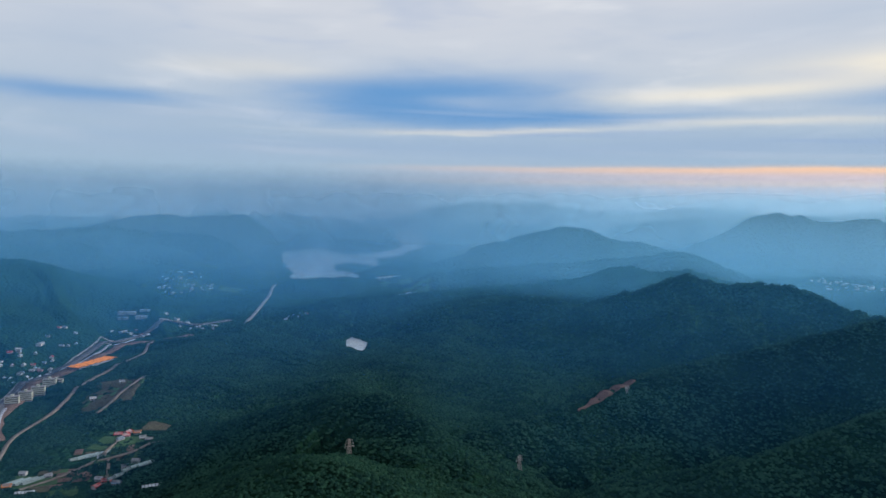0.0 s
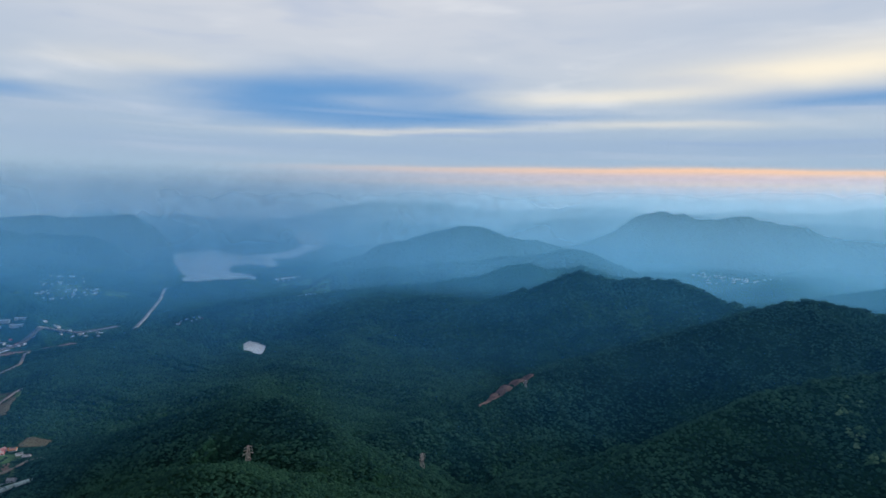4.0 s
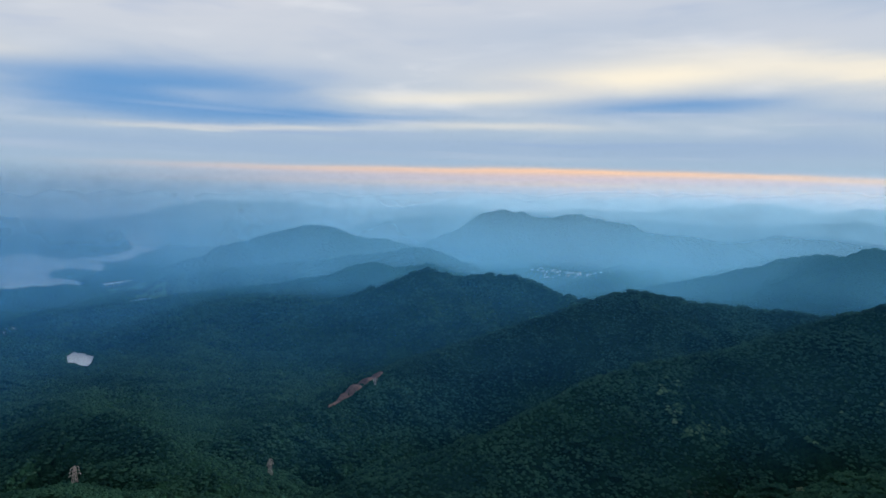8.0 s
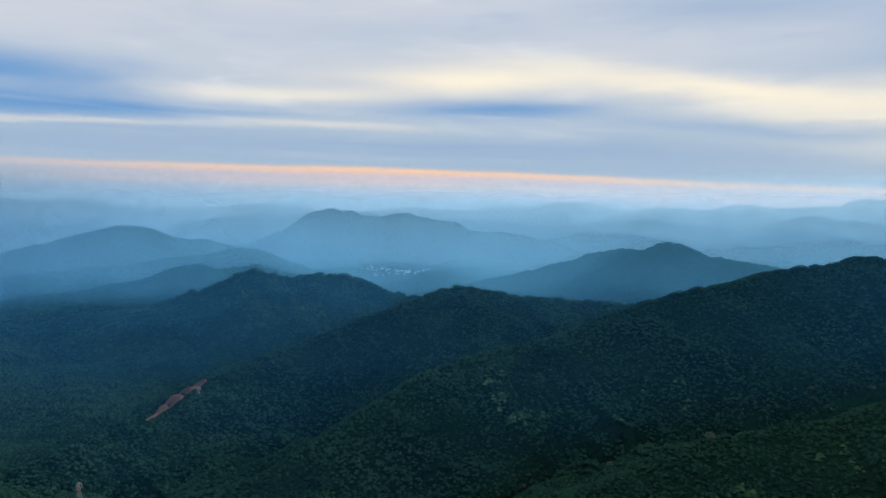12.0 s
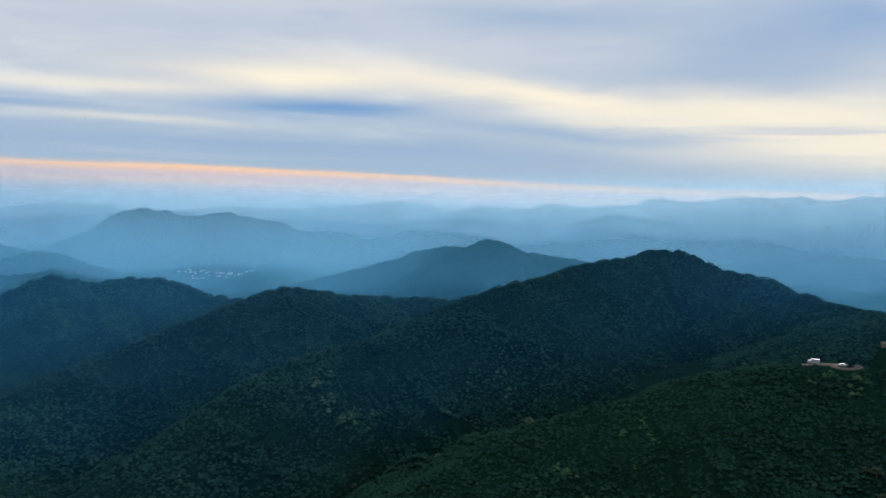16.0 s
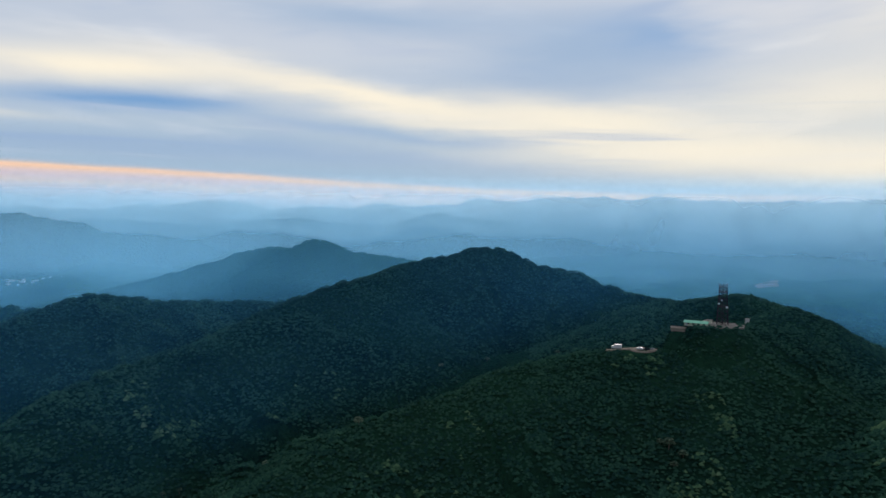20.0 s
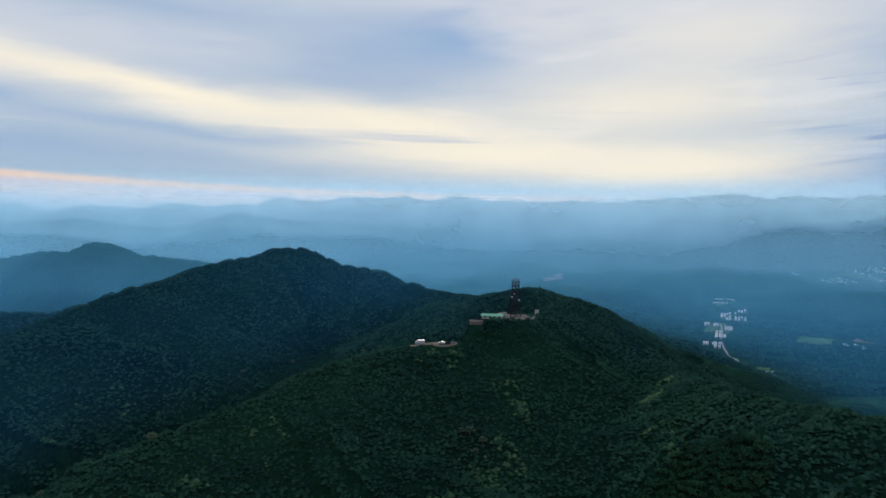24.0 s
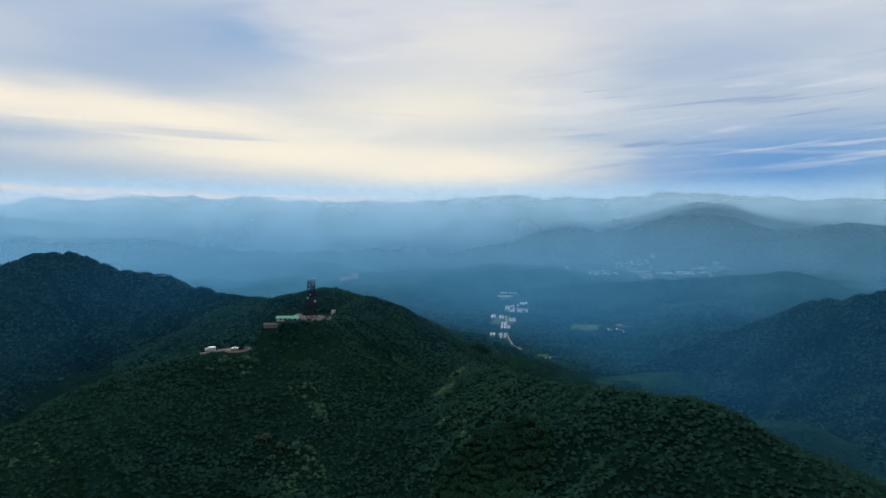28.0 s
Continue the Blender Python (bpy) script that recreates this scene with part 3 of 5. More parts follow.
for row in (
    ("mountain", "near wooded hill with a mast on its top", "tower", TOWER_HILL, 0.62, 14, 36, 95, 11, MAT_WOOD_NEAR, 0.4, 1.016, 330),
    ("mountain", "wooded knoll behind the mast hill", "knoll", BACK_KNOLL, 0.45, 14, 22, 90, 12, MAT_WOOD_NEAR, 0.2, 1.010, 300),
    ("mountain", "long dark wooded ridge with a rounded summit", "long", LONG_RIDGE, 0.74, 14, 84, 130, 13, MAT_WOOD_NEAR, 0.35, 1.014, 480),
    ("mountain", "dark wooded ridge with a bare landslip scar", "slip", LANDSLIP_RIDGE, 0.72, 16, 86, 150, 14, MAT_WOOD_NEAR, 0.3, 1.012, 520),
    ("mountain", "dark wooded mountain with two tops", "twin", TWIN_PEAK, 0.72, 20, 110, 190, 15, MAT_WOOD, 0.2, 1.010, 560),
    ("mountain", "wooded shoulder of the twin topped mountain", "shoulder", TWIN_SHOULDER, 0.6, 20, 70, 190, 16, MAT_WOOD, 0.2, 1.012, 420),
    ("mountain", "hazy blue-green wooded ridge", "middle", MIDDLE_RIDGE, 0.62, 25, 80, 220, 17, MAT_WOOD, 0.2, 1.012, 500),
    ("mountain", "hazy cone shaped wooded hill", "cone", CONE_HILL, 0.75, 18, 70, 160, 18, MAT_WOOD, 0.2, 1.012, 450),
    ("mountain", "hazy wooded shoulder behind the cone hill", "cone2", CONE_SHOULDER, 0.6, 20, 50, 200, 19, MAT_WOOD, 0.2, 1.012, 420),
    ("mountain", "broad blue mountain standing out of valley haze", "broad", BROAD_MOUNTAIN, 0.85, 30, 90, 330, 20, MAT_WOOD_FAR, 0.2, 1.014, 700),
    ("mountain", "hazy hills beside the reservoir", "lakehills", LAKE_HILLS, 0.7, 30, 60, 280, 21, MAT_WOOD_FAR, 0.2, 1.014, 520),
    ("mountain", "low hazy wooded hills", "low", LOW_HILLS, 0.6, 30, 40, 240, 22, MAT_WOOD_FAR, 0.2, 1.014, 380),
    ("mountain", "faint distant blue mountain range", "farw", FAR_RANGE_WEST, 1.6, 25, 40, 300, 23, MAT_WOOD_FAR, 0.15, 1.012, 450),
    ("mountain", "faint distant blue mountain range", "farn", FAR_RANGE_NORTH, 1.6, 25, 40, 300, 24, MAT_WOOD_FAR, 0.15, 1.012, 450),
    ("mountain", "faint distant blue mountain range", "fare", FAR_RANGE_EAST, 1.6, 25, 40, 300, 25, MAT_WOOD_FAR, 0.15, 1.012, 450),
    ("mountain", "pale hills half drowned in haze", "hazyw", HAZY_HILLS_WEST, 1.5, 25, 40, 260, 26, MAT_WOOD_FAR, 0.2, 1.014, 420),
    ("mountain", "pale hills half drowned in haze", "hazyn", HAZY_HILLS_NORTH, 1.5, 25, 40, 260, 27, MAT_WOOD_FAR, 0.2, 1.014, 420),
    ("mountain", "pale hills half drowned in haze", "hazye", HAZY_HILLS_EAST, 1.5, 25, 40, 260, 28, MAT_WOOD_FAR, 0.2, 1.014, 420),
    ("mountain", "long blue mountain range across the valley", "east", EAST_RANGE, 1.0, 28, 90, 300, 29, MAT_WOOD_FAR, 0.2, 1.014, 650),
    ("mountain", "blue wooded mountain spur", "eastspur", EAST_SPUR, 0.8, 28, 80, 280, 30, MAT_WOOD_FAR, 0.2, 1.014, 600),
    ("mountain", "pale blue far mountain", "eastfar", EAST_FAR, 1.2, 28, 80, 280, 31, MAT_WOOD_FAR, 0.2, 1.014, 500),
    ("mountain", "low wooded hill in the valley", "valley", VALLEY_HILL, 0.34, 30, 60, 220, 32, MAT_WOOD, 0.2, 1.012, 480),
    ("mountain", "dark wooded mountain slope", "dark", DARK_SLOPE, 0.66, 18, 64, 150, 33, MAT_WOOD_NEAR, 0.2, 1.010, 480),
    ("mountain", "dark wooded foothill below the mast hill", "saddle", SADDLE_HILL, 0.6, 16, 50, 130, 34, MAT_WOOD_NEAR, 0.2, 1.010, 320),
    ("mountain", "hazy mountain range beyond the reservoir", "west", WEST_RANGE, 0.9, 30, 80, 300, 35, MAT_WOOD_FAR, 0.2, 1.014, 560),
    ("mountain", "hazy hills round the head of the reservoir", "inlet", WEST_INLET_HILLS, 1.0, 30, 60, 260, 36, MAT_WOOD_FAR, 0.2, 1.014, 400),
    ("mountain", "blue hazy wooded hills", "westhills", WEST_HILLS, 0.6, 30, 80, 280, 37, MAT_WOOD_FAR, 0.2, 1.014, 620),
    ("mountain", "dark blue wooded valley side", "westslope", WEST_SLOPE, 0.34, 30, 70, 240, 38, MAT_WOOD, 0.2, 1.012, 620),
    ("mountain", "wooded hill before the reservoir", "dam", DAM_HILL, 0.4, 30, 40, 200, 39, MAT_WOOD, 0.2, 1.012, 420),
    ("mountain", "low wooded rise beside the pond", "pond", POND_RISE, 0.22, 40, 30, 160, 40, MAT_WOOD, 0.2, 1.010, 420),
    ("mountain", "wooded front knoll with a pylon below it", "front", FRONT_KNOLL, 0.6, 18, 62, 120, 41, MAT_WOOD_NEAR, 0.2, 1.010, 380),
    ("mountain", "dark wooded spur under the drone", "spur", PYLON_SPUR, 0.55, 16, 34, 95, 42, MAT_WOOD_NEAR, 0.4, 1.016, 300),
):
    mountain(*row)

# faint low ranges, one behind the other, drowning in the haze
for key, r, a0, a1, height, swing, seed in (("faint_a", 4240, 8, 84, -0.75, 0.7, 61), ("faint_b", 4060, 26, 84, -1.6, 0.8, 62), ("faint_c", 4520, 14, 70, -0.15, 0.6, 63),
                                            ("faint_d", 4000, -30, -6, -1.0, 0.4, 64), ("faint_e", 3420, -40, -14, -2.3, 0.6, 65)):
    crest = []
    for a in np.arange(a0, a1 + 0.1, 1.2):
        lift = height + swing * float(fbm(np.array([a]), np.array([0.0]), 7.0, 3, seed)[0]) * 2.0
        lift -= 2.5 * max(0.0, 1.0 - min(a - a0, a1 - a) / 9.0) ** 2
        crest.append((math.sin(radians(a)) * r, math.cos(radians(a)) * r, EYE_Z + r * math.tan(radians(lift))))
    mountain("mountain", "faint low range drowning in pale haze", key, crest, 1.2, 25, 40, 260, seed, MAT_WOOD_FAR, 0.25, 1.014, 420)

# the hill country goes on all round
for key, a0, a1 in (("south", 132, 178), ("southwest", -178, -48)):
    crest = [(math.sin(radians(a)) * 3700, math.cos(radians(a)) * 3700, 330 + 70 * math.sin(a * 0.21)) for a in range(a0, a1 + 1, 6)]
    mountain("mountain", "hazy wooded hills round the high valley", key, crest, 0.6, 40, 80, 600, 50, MAT_WOOD_FAR, 1.5, 1.05, 700)


# ---- forest canopy ----
def clump_shape(seg, seed):
    """A leafy clump: a ragged rim and a lifted top, open below."""
    rnd = random.Random(seed)
    co = []
    for k in range(seg):
        a = 6.2832 * (k + rnd.uniform(-0.3, 0.3)) / seg
        rad = rnd.uniform(0.75, 1.25)
        co.append((math.cos(a) * rad, math.sin(a) * rad, rnd.uniform(-0.75, -0.25)))
    co.append((rnd.uniform(-0.25, 0.25), rnd.uniform(-0.25, 0.25), rnd.uniform(0.35, 0.75)))
    return np.array(co), np.array([(k, (k + 1) % seg, seg) for k in range(seg)])


def canopy_top(x, y, size, seed):
    """How the closed canopy rolls from crown to crown."""
    a = np.sqrt(np.abs(value_noise(x / size, y / size, seed + 60)))
    b = value_noise(x / (size * 0.45), y / (size * 0.45), seed + 61)
    c = value_noise(x / (size * 5), y / (size * 5), seed + 62)
    return size * (0.42 * a + 0.16 * b + 0.4 * c)


def scatter(rng, a0, a1, r0, r1, gap):
    """Places at about the given gap over a sector of the plan."""
    area = 0.5 * math.radians(a1 - a0) * (r1 * r1 - r0 * r0)
    count = int(area / (gap * gap))
    a = np.radians(rng.uniform(a0, a1, count))
    r = np.sqrt(rng.uniform(r0 * r0, r1 * r1, count))
    return np.sin(a) * r, np.cos(a) * r


def canopy(name, label, key, sector, gap, size, shape, seed, mat, others, avoid=None):
    """One closed canopy over a hill: crowns of many sizes, each with its own form."""
    rng = np.random.default_rng(seed)
    x, y = scatter(rng, *sector, gap)
    z = RIDGES[key].height(x, y) if key else ground_z(x, y)
    rest = ground_z(x, y) if key else np.full(x.shape, -99.0)
    for o in others:
        rest = np.maximum(rest, RIDGES[o].height(x, y))
    ok = z > rest - 1.5
    # lee slopes, out of sight from the hovering place, keep only the rough ground
    r = np.hypot(x, y)
    k = 1.0 - 34.0 / r
    ok &= (RIDGES[key].height(x * k, y * k) if key else ground_z(x * k, y * k)) < z + 16.0 + 34.0 * (EYE_Z - z) / r
    if avoid is not None:
        ok &= ~avoid(x, y)
    x, y, z = x[ok], y[ok], z[ok]
    kinds = [clump_shape(shape, seed * 50 + k) for k in range(12)]
    pick = rng.integers(0, 12, len(x))
    wide = size * rng.uniform(0.6, 1.4, len(x))
    tall = wide * rng.uniform(0.6, 1.1, len(x))
    z = z + canopy_top(x, y, size * 2.6, seed) + rng.uniform(-0.85, -0.5, len(x)) * size
    turn = rng.uniform(0, 6.28, len(x))
    allco, allf, base = [], [], 0
    for k, (co, f) in enumerate(kinds):
        m = np.nonzero(pick == k)[0]
        c, s_ = np.cos(turn[m])[:, None], np.sin(turn[m])[:, None]
        px = (co[None, :, 0] * c - co[None, :, 1] * s_) * wide[m, None] + x[m, None]
        py = (co[None, :, 0] * s_ + co[None, :, 1] * c) * wide[m, None] + y[m, None]
        pz = co[None, :, 2] * tall[m, None] + z[m][:, None]
        allco.append(np.stack([px, py, pz], -1).reshape(-1, 3))
        allf.append((f[None] + (np.arange(len(m)) * len(co))[:, None, None] + base).reshape(-1, 3))
        base += len(m) * len(co)
    me = raw_mesh(name, np.concatenate(allco), np.concatenate(allf), True)
    me.materials.append(mat)
    tagged(new(name, me), label, "forest", "", "stuff")


def grove(x, y):
    """The part of the hill that the drone hovers nearest to."""
    return (np.hypot(x - 322, y + 52) < 30.0) & (np.hypot(x, y) > 285)


def clear_on_hill(x, y):
    """The mast's yard, the track and the parking place."""
    yard = (np.hypot((x - 487) * 1.2, (y - 50) * 0.95) < 14.5) | grove(x, y)
    return yard | (line_distance(x, y, TRACK) < 3.4) | (np.hypot(x - 471, y - 95) < 12.0) | (np.hypot(x - 476, y - 112) < 5.0) | (np.hypot(x - 476, y - 73) < 7.0)


def clear_slip(x, y):
    return line_distance(x, y, SLIP_LINE) < 12.0


def clear_valley(x, y):
    hit = (line_distance(x, y, MOTORWAY) < 28) | (line_distance(x, y, WORKS_STRIP) < 30) | (line_distance(x, y, LOCAL_ROAD) < 11) | (line_distance(x, y, FAR_ROAD) < 20)
    for lx, ly, lr in LEVEL:
        hit |= np.hypot(x - lx, y - ly) < lr * 0.35 * (1 + 2.4 * fbm(x, y, 70.0, 3, 8))
    for fx, fy, fr in ((-380, 800, 60), (-402, 866, 36), (-432, 718, 36), (-474, 1000, 56), (-338, 722, 42), (-372, 905, 16), (-402, 750, 20), (1420, -342, 34), (1510, -308, 40), (1600, -310, 30), (1900, -352, 62), (1985, -350, 50), (2110, -428, 60), (1776, -545, 60)):
        hit |= np.hypot(x - fx, y - fy) < fr * (1 + 1.4 * fbm(x, y, 30.0, 3, 6))
    for bx, by, wide, deep, turn in TUNNEL_BLOCKS:
        hit |= (np.abs(x - bx) < (deep if turn < 0 else wide) * 0.5 + 9) & (np.abs(y - by) < (wide if turn < 0 else deep) * 0.5 + 12)
    return hit | (basin(x, y) > -12)


# blocks of tunnels on the side valley's floor: x, y, width, depth, turn
TUNNEL_BLOCKS = [(2150, -416, 30, 84, -11), (2109, -447, 33, 120, -11), (2078, -409, 14, 50, -11), (1974, -334, 14, 55, -11), (1960, -355, 14, 58, -11), (1904, -376, 20, 66, -11),
                 (1811, -334, 16, 110, -11), (1782, -340, 14, 48, -11), (1680, -290, 28, 38, -11), (1661, -305, 18, 72, -11), (2446, -455, 20, 52, 80), (2554, -488, 16, 66, 80)]
TRACK = [(474, 118), (478, 107), (486, 97), (491, 90), (484, 98), (476, 99), (474, 90), (478, 84)]
SLIP_LINE = [(256, 911), (240, 905), (222, 893), (200, 875), (184, 861), (170, 848)]
VALLEY = ("front", "spur", "slip", "pond", "twin")
for label, key, sector, gap, size, seg, seed, others, avoid in (
    ("dense dark green broadleaf canopy on the mast hill", "tower", (18.0, 131.0, 245.0, 760.0), 1.75, 1.15, 6, 1, (), clear_on_hill),
    ("dark broadleaf canopy on the knoll behind the mast", "knoll", (70.0, 100.0, 560.0, 800.0), 2.3, 1.6, 5, 2, ("tower", "long"), None),
    ("dark broadleaf canopy on the long ridge", "long", (0.0, 92.0, 430.0, 960.0), 2.35, 1.65, 5, 3, ("tower",), None),
    ("dark broadleaf canopy on the landslip ridge", "slip", (-6.0, 60.0, 560.0, 1200.0), 3.2, 2.2, 5, 4, ("long", "front"), clear_slip),
    ("dark broadleaf canopy on the front knoll", "front", (-30.0, 20.0, 420.0, 900.0), 2.4, 1.7, 5, 5, ("spur", "long", "slip"), None),
    ("dark broadleaf canopy on the near spur", "spur", (-32.0, 16.0, 280.0, 580.0), 1.9, 1.35, 5, 6, ("front",), None),
    ("dark blue-green canopy on the far valley side", "dark", (96.0, 131.0, 900.0, 1450.0), 4.0, 2.7, 5, 7, ("tower", "saddle"), None),
    ("dark canopy on the foothill", "saddle", (82.0, 112.0, 850.0, 1250.0), 3.4, 2.3, 5, 8, ("tower", "dark"), None),
    ("dark blue-green canopy on the twin topped mountain", "twin", (-8.0, 44.0, 1080.0, 1640.0), 4.7, 3.1, 5, 11, ("slip", "long", "front"), clear_valley),
    ("dark canopy round the hamlet on the valley floor", "", (-38.0, 10.0, 640.0, 1010.0), 2.5, 1.75, 5, 9, VALLEY, clear_valley),
    ("dark canopy on the rolling valley floor", "", (-38.0, 16.0, 1010.0, 1500.0), 3.6, 2.4, 5, 12, VALLEY, clear_valley),
    ("dark blue-green canopy on the mountain's shoulder", "shoulder", (-10.0, 15.0, 1250.0, 1680.0), 5.0, 3.4, 5, 13, ("twin", "slip", "pond", "front"), clear_valley),
    ("dark hazy canopy on the western valley floor", "", (-36.0, 8.0, 1500.0, 2050.0), 6.2, 4.1, 5, 14, ("pond", "twin", "shoulder", "westslope", "dam"), clear_valley),
    ("dark hazy canopy on the eastern valley floor", "", (85.0, 129.0, 1330.0, 2150.0), 6.0, 4.0, 5, 15, ("tower", "saddle", "dark", "valley"), clear_valley),
    ("dark canopy on the low rise beside the pond", "pond", (-38.0, 4.0, 700.0, 1500.0), 3.2, 2.2, 5, 10, ("front", "spur", "slip"), clear_valley),
):
    canopy("forest", label, key, sector, gap, size, seg, seed, MAT_LEAF, others, avoid)


def no_blossom(x, y):
    """All but the moist hollows where chestnuts bloom."""
    return (fbm(x, y, 46.0, 3, 91) < 0.13) | (fbm(x, y, 9.0, 2, 92) < 0.02)


canopy("forest", "scattered pale blossoming chestnut crowns in the hollow", "long", (36.0, 72.0, 500.0, 680.0), 2.8, 2.1, 6, 31, MAT_PALE_LEAF, ("tower",), no_blossom)
canopy("forest", "scattered pale crowns on the mast hill", "tower", (50.0, 100.0, 330.0, 470.0), 2.4, 1.5, 6, 32, MAT_PALE_LEAF, ("long",), lambda x, y: no_blossom(x, y) | clear_on_hill(x, y) | (fbm(x, y, 46.0, 3, 91) < 0.17))


# ---- small helpers for built things ----
def part(name, me, mat, parent, label="", loc=(0, 0, 0), rot=0.0):
    """Links a mesh as one part under a thing or a part."""
    ob = new(name, me)
    if not me.materials:
        me.materials.append(mat)
    ob.parent = parent
    ob.location, ob.rotation_euler = loc, (0, 0, rot)
    if label:
        ob["label"] = label
    return ob


def thing(name, label, category, group="", loc=(0, 0, 0), rot=0.0, kind=""):
    ob = new(name)
    ob.empty_display_size = 0.5
    ob.location, ob.rotation_euler = loc, (0, 0, rot)
    return tagged(ob, label, category, group, kind)


def box(sx, sy, sz, z0=0.0, x0=0.0, y0=0.0, bevel=0.0):
    bm = bmesh.new()
    bmesh.ops.create_cube(bm, size=1.0)
    bmesh.ops.scale(bm, vec=(sx, sy, sz), verts=bm.verts)
    bmesh.ops.translate(bm, vec=(x0, y0, z0 + sz / 2), verts=bm.verts)
    if bevel:
        bmesh.ops.bevel(bm, geom=bm.edges[:], offset=bevel, segments=1, affect="EDGES")
    me = bpy.data.meshes.new("box")
    bm.to_mesh(me)
    bm.free()
    return me


def gable(sx, sy, rise_, z0, eave=0.5, thick=0.25):
    """A pitched roof with overhanging eaves and a real thickness; the ridge runs along x."""
    hx, hy = sx / 2 + eave, sy / 2 + eave
    drop = rise_ * eave / (sy / 2)
    co = []
    for x in (-hx, hx):
        co += [(x, -hy, z0 - drop), (x, 0, z0 + rise_), (x, hy, z0 - drop), (x, hy, z0 - drop - thick), (x, 0, z0 + rise_ - thick), (x, -hy, z0 - drop - thick)]
    f = [(0, 1, 4, 5), (1, 2, 3, 4), (6, 11, 10, 7), (7, 10, 9, 8), (0, 6, 7, 1), (1, 7, 8, 2), (2, 8, 9, 3), (3, 9, 10, 4), (4, 10, 11, 5), (5, 11, 6, 0)]
    me = bpy.data.meshes.new("roof")
    me.from_pydata(co, [], f)
    me.update()
    return me


def gable_walls(sx, sy, h, rise_):
    co = []
    for x in (-sx / 2, sx / 2):
        co += [(x, -sy / 2, 0), (x, -sy / 2, h), (x, 0, h + rise_), (x, sy / 2, h), (x, sy / 2, 0)]
    f = [(0, 1, 2, 3, 4), (9, 8, 7, 6, 5), (0, 5, 6, 1), (4, 3, 8, 9), (1, 6, 7, 2), (2, 7, 8, 3), (0, 4, 9, 5)]
    me = bpy.data.meshes.new("walls")
    me.from_pydata(co, [], f)
    me.update()
    return me


def arch(sx, sy, h, seg=8):
    """A tunnel roof, closed at both ends."""
    co, f = [], []
    for x in (-sx / 2, sx / 2):
        for k in range(seg + 1):
            a = math.pi * k / seg
            co.append((x, -math.cos(a) * sy / 2, math.sin(a) * h))
    n = seg + 1
    f += [(k, k + 1, n + k + 1, n + k) for k in range(seg)]
    f += [tuple(range(seg, -1, -1)), tuple(range(n, 2 * n))]
    me = bpy.data.meshes.new("arch")
    me.from_pydata(co, [], f)
    me.update()
    return me


def rod(a, b, r, seg=5):
    a, b = Vector(a), Vector(b)
    q = (b - a).to_track_quat("Z", "Y").to_matrix()
    co = [tuple(p + q @ Vector((math.cos(6.2832 * k / seg) * r, math.sin(6.2832 * k / seg) * r, 0))) for p in (a, b) for k in range(seg)]
    f = [(k, (k + 1) % seg, seg + (k + 1) % seg, seg + k) for k in range(seg)] + [tuple(range(seg - 1, -1, -1)), tuple(range(seg, 2 * seg))]
    return co, f


def join_mesh(name, pieces):
    co, f = [], []
    for c, g in pieces:
        f += [tuple(i + len(co) for i in q) for q in g]
        co += c
    me = bpy.data.meshes.new(name)
    me.from_pydata(co, [], f)
    me.update()
    return me


def plain(name, color, rough=0.7, vary=0.25, size=3.0, metal=0.0, per_object=0.0):
    """A worn surface: base colour with stains at two sizes and a fine relief."""
    m, n = material(name)
    pos = position(n)
    big = n.noise(pos, 1.0 / (size * 6), 4.0, 0.6)
    small = n.noise(pos, 1.0 / (size * 0.4), 4.0, 0.65)
    t = n.math("ADD", n.math("MULTIPLY", big, 0.6), n.math("MULTIPLY", small, 0.4))
    if per_object:
        t = n.math("ADD", t, n.math("MULTIPLY", n.math("SUBTRACT", n.node("ShaderNodeObjectInfo").outputs["Random"], 0.5), per_object))
    lo = tuple(v * (1 - vary) for v in color) + (1.0,)
    hi = tuple(min(1.0, v * (1 + vary)) for v in color) + (1.0,)
    finish(n, n.mix(n.ramp(t, 0.25, 0.75), lo, hi), rough, small, 0.1, 0.4, Metallic=metal, **{"Specular IOR Level": 0.5 if rough < 0.6 else 0.0})
    return m


MAT_ASPHALT = plain("worn_asphalt", (0.08, 0.08, 0.085), 0.85, 0.3, 6.0)
MAT_CONCRETE = plain("pale_concrete", (0.23, 0.215, 0.20), 0.85, 0.3, 4.0)
MAT_YARD = plain("stained_yard_concrete", (0.135, 0.125, 0.115), 0.9, 0.35, 2.0)
MAT_SOIL = plain("bare_reddish_soil", (0.12, 0.082, 0.064), 0.95, 0.45, 9.0)
MAT_SCAR = plain("dark_landslip_earth", (0.085, 0.060, 0.052), 0.95, 0.5, 5.0)
MAT_TRACK = plain("dusty_track", (0.17, 0.145, 0.12), 0.95, 0.3, 3.0)
MAT_WHITE = plain("off_white_wall", (0.36, 0.36, 0.35), 0.7, 0.2, 2.0, per_object=0.5)
MAT_SHEET = plain("white_sheet_roof", (0.40, 0.42, 0.43), 0.5, 0.2, 4.0, per_object=0.8)
MAT_GREYROOF = plain("grey_roof", (0.24, 0.25, 0.27), 0.7, 0.3, 2.0, per_object=0.6)
MAT_REDROOF = plain("red_roof", (0.42, 0.05, 0.04), 0.6, 0.25, 2.0)
MAT_ORANGE = plain("orange_sheet", (0.75, 0.25, 0.05), 0.6, 0.2, 5.0)
MAT_BLUEROOF = plain("blue_grey_roof", (0.15, 0.25, 0.34), 0.6, 0.25, 2.0)
MAT_GREENROOF = plain("green_sheet_roof", (0.20, 0.44, 0.31), 0.6, 0.2, 2.0)
MAT_CREAM = plain("cream_slab", (0.38, 0.38, 0.30), 0.7, 0.2, 3.0)
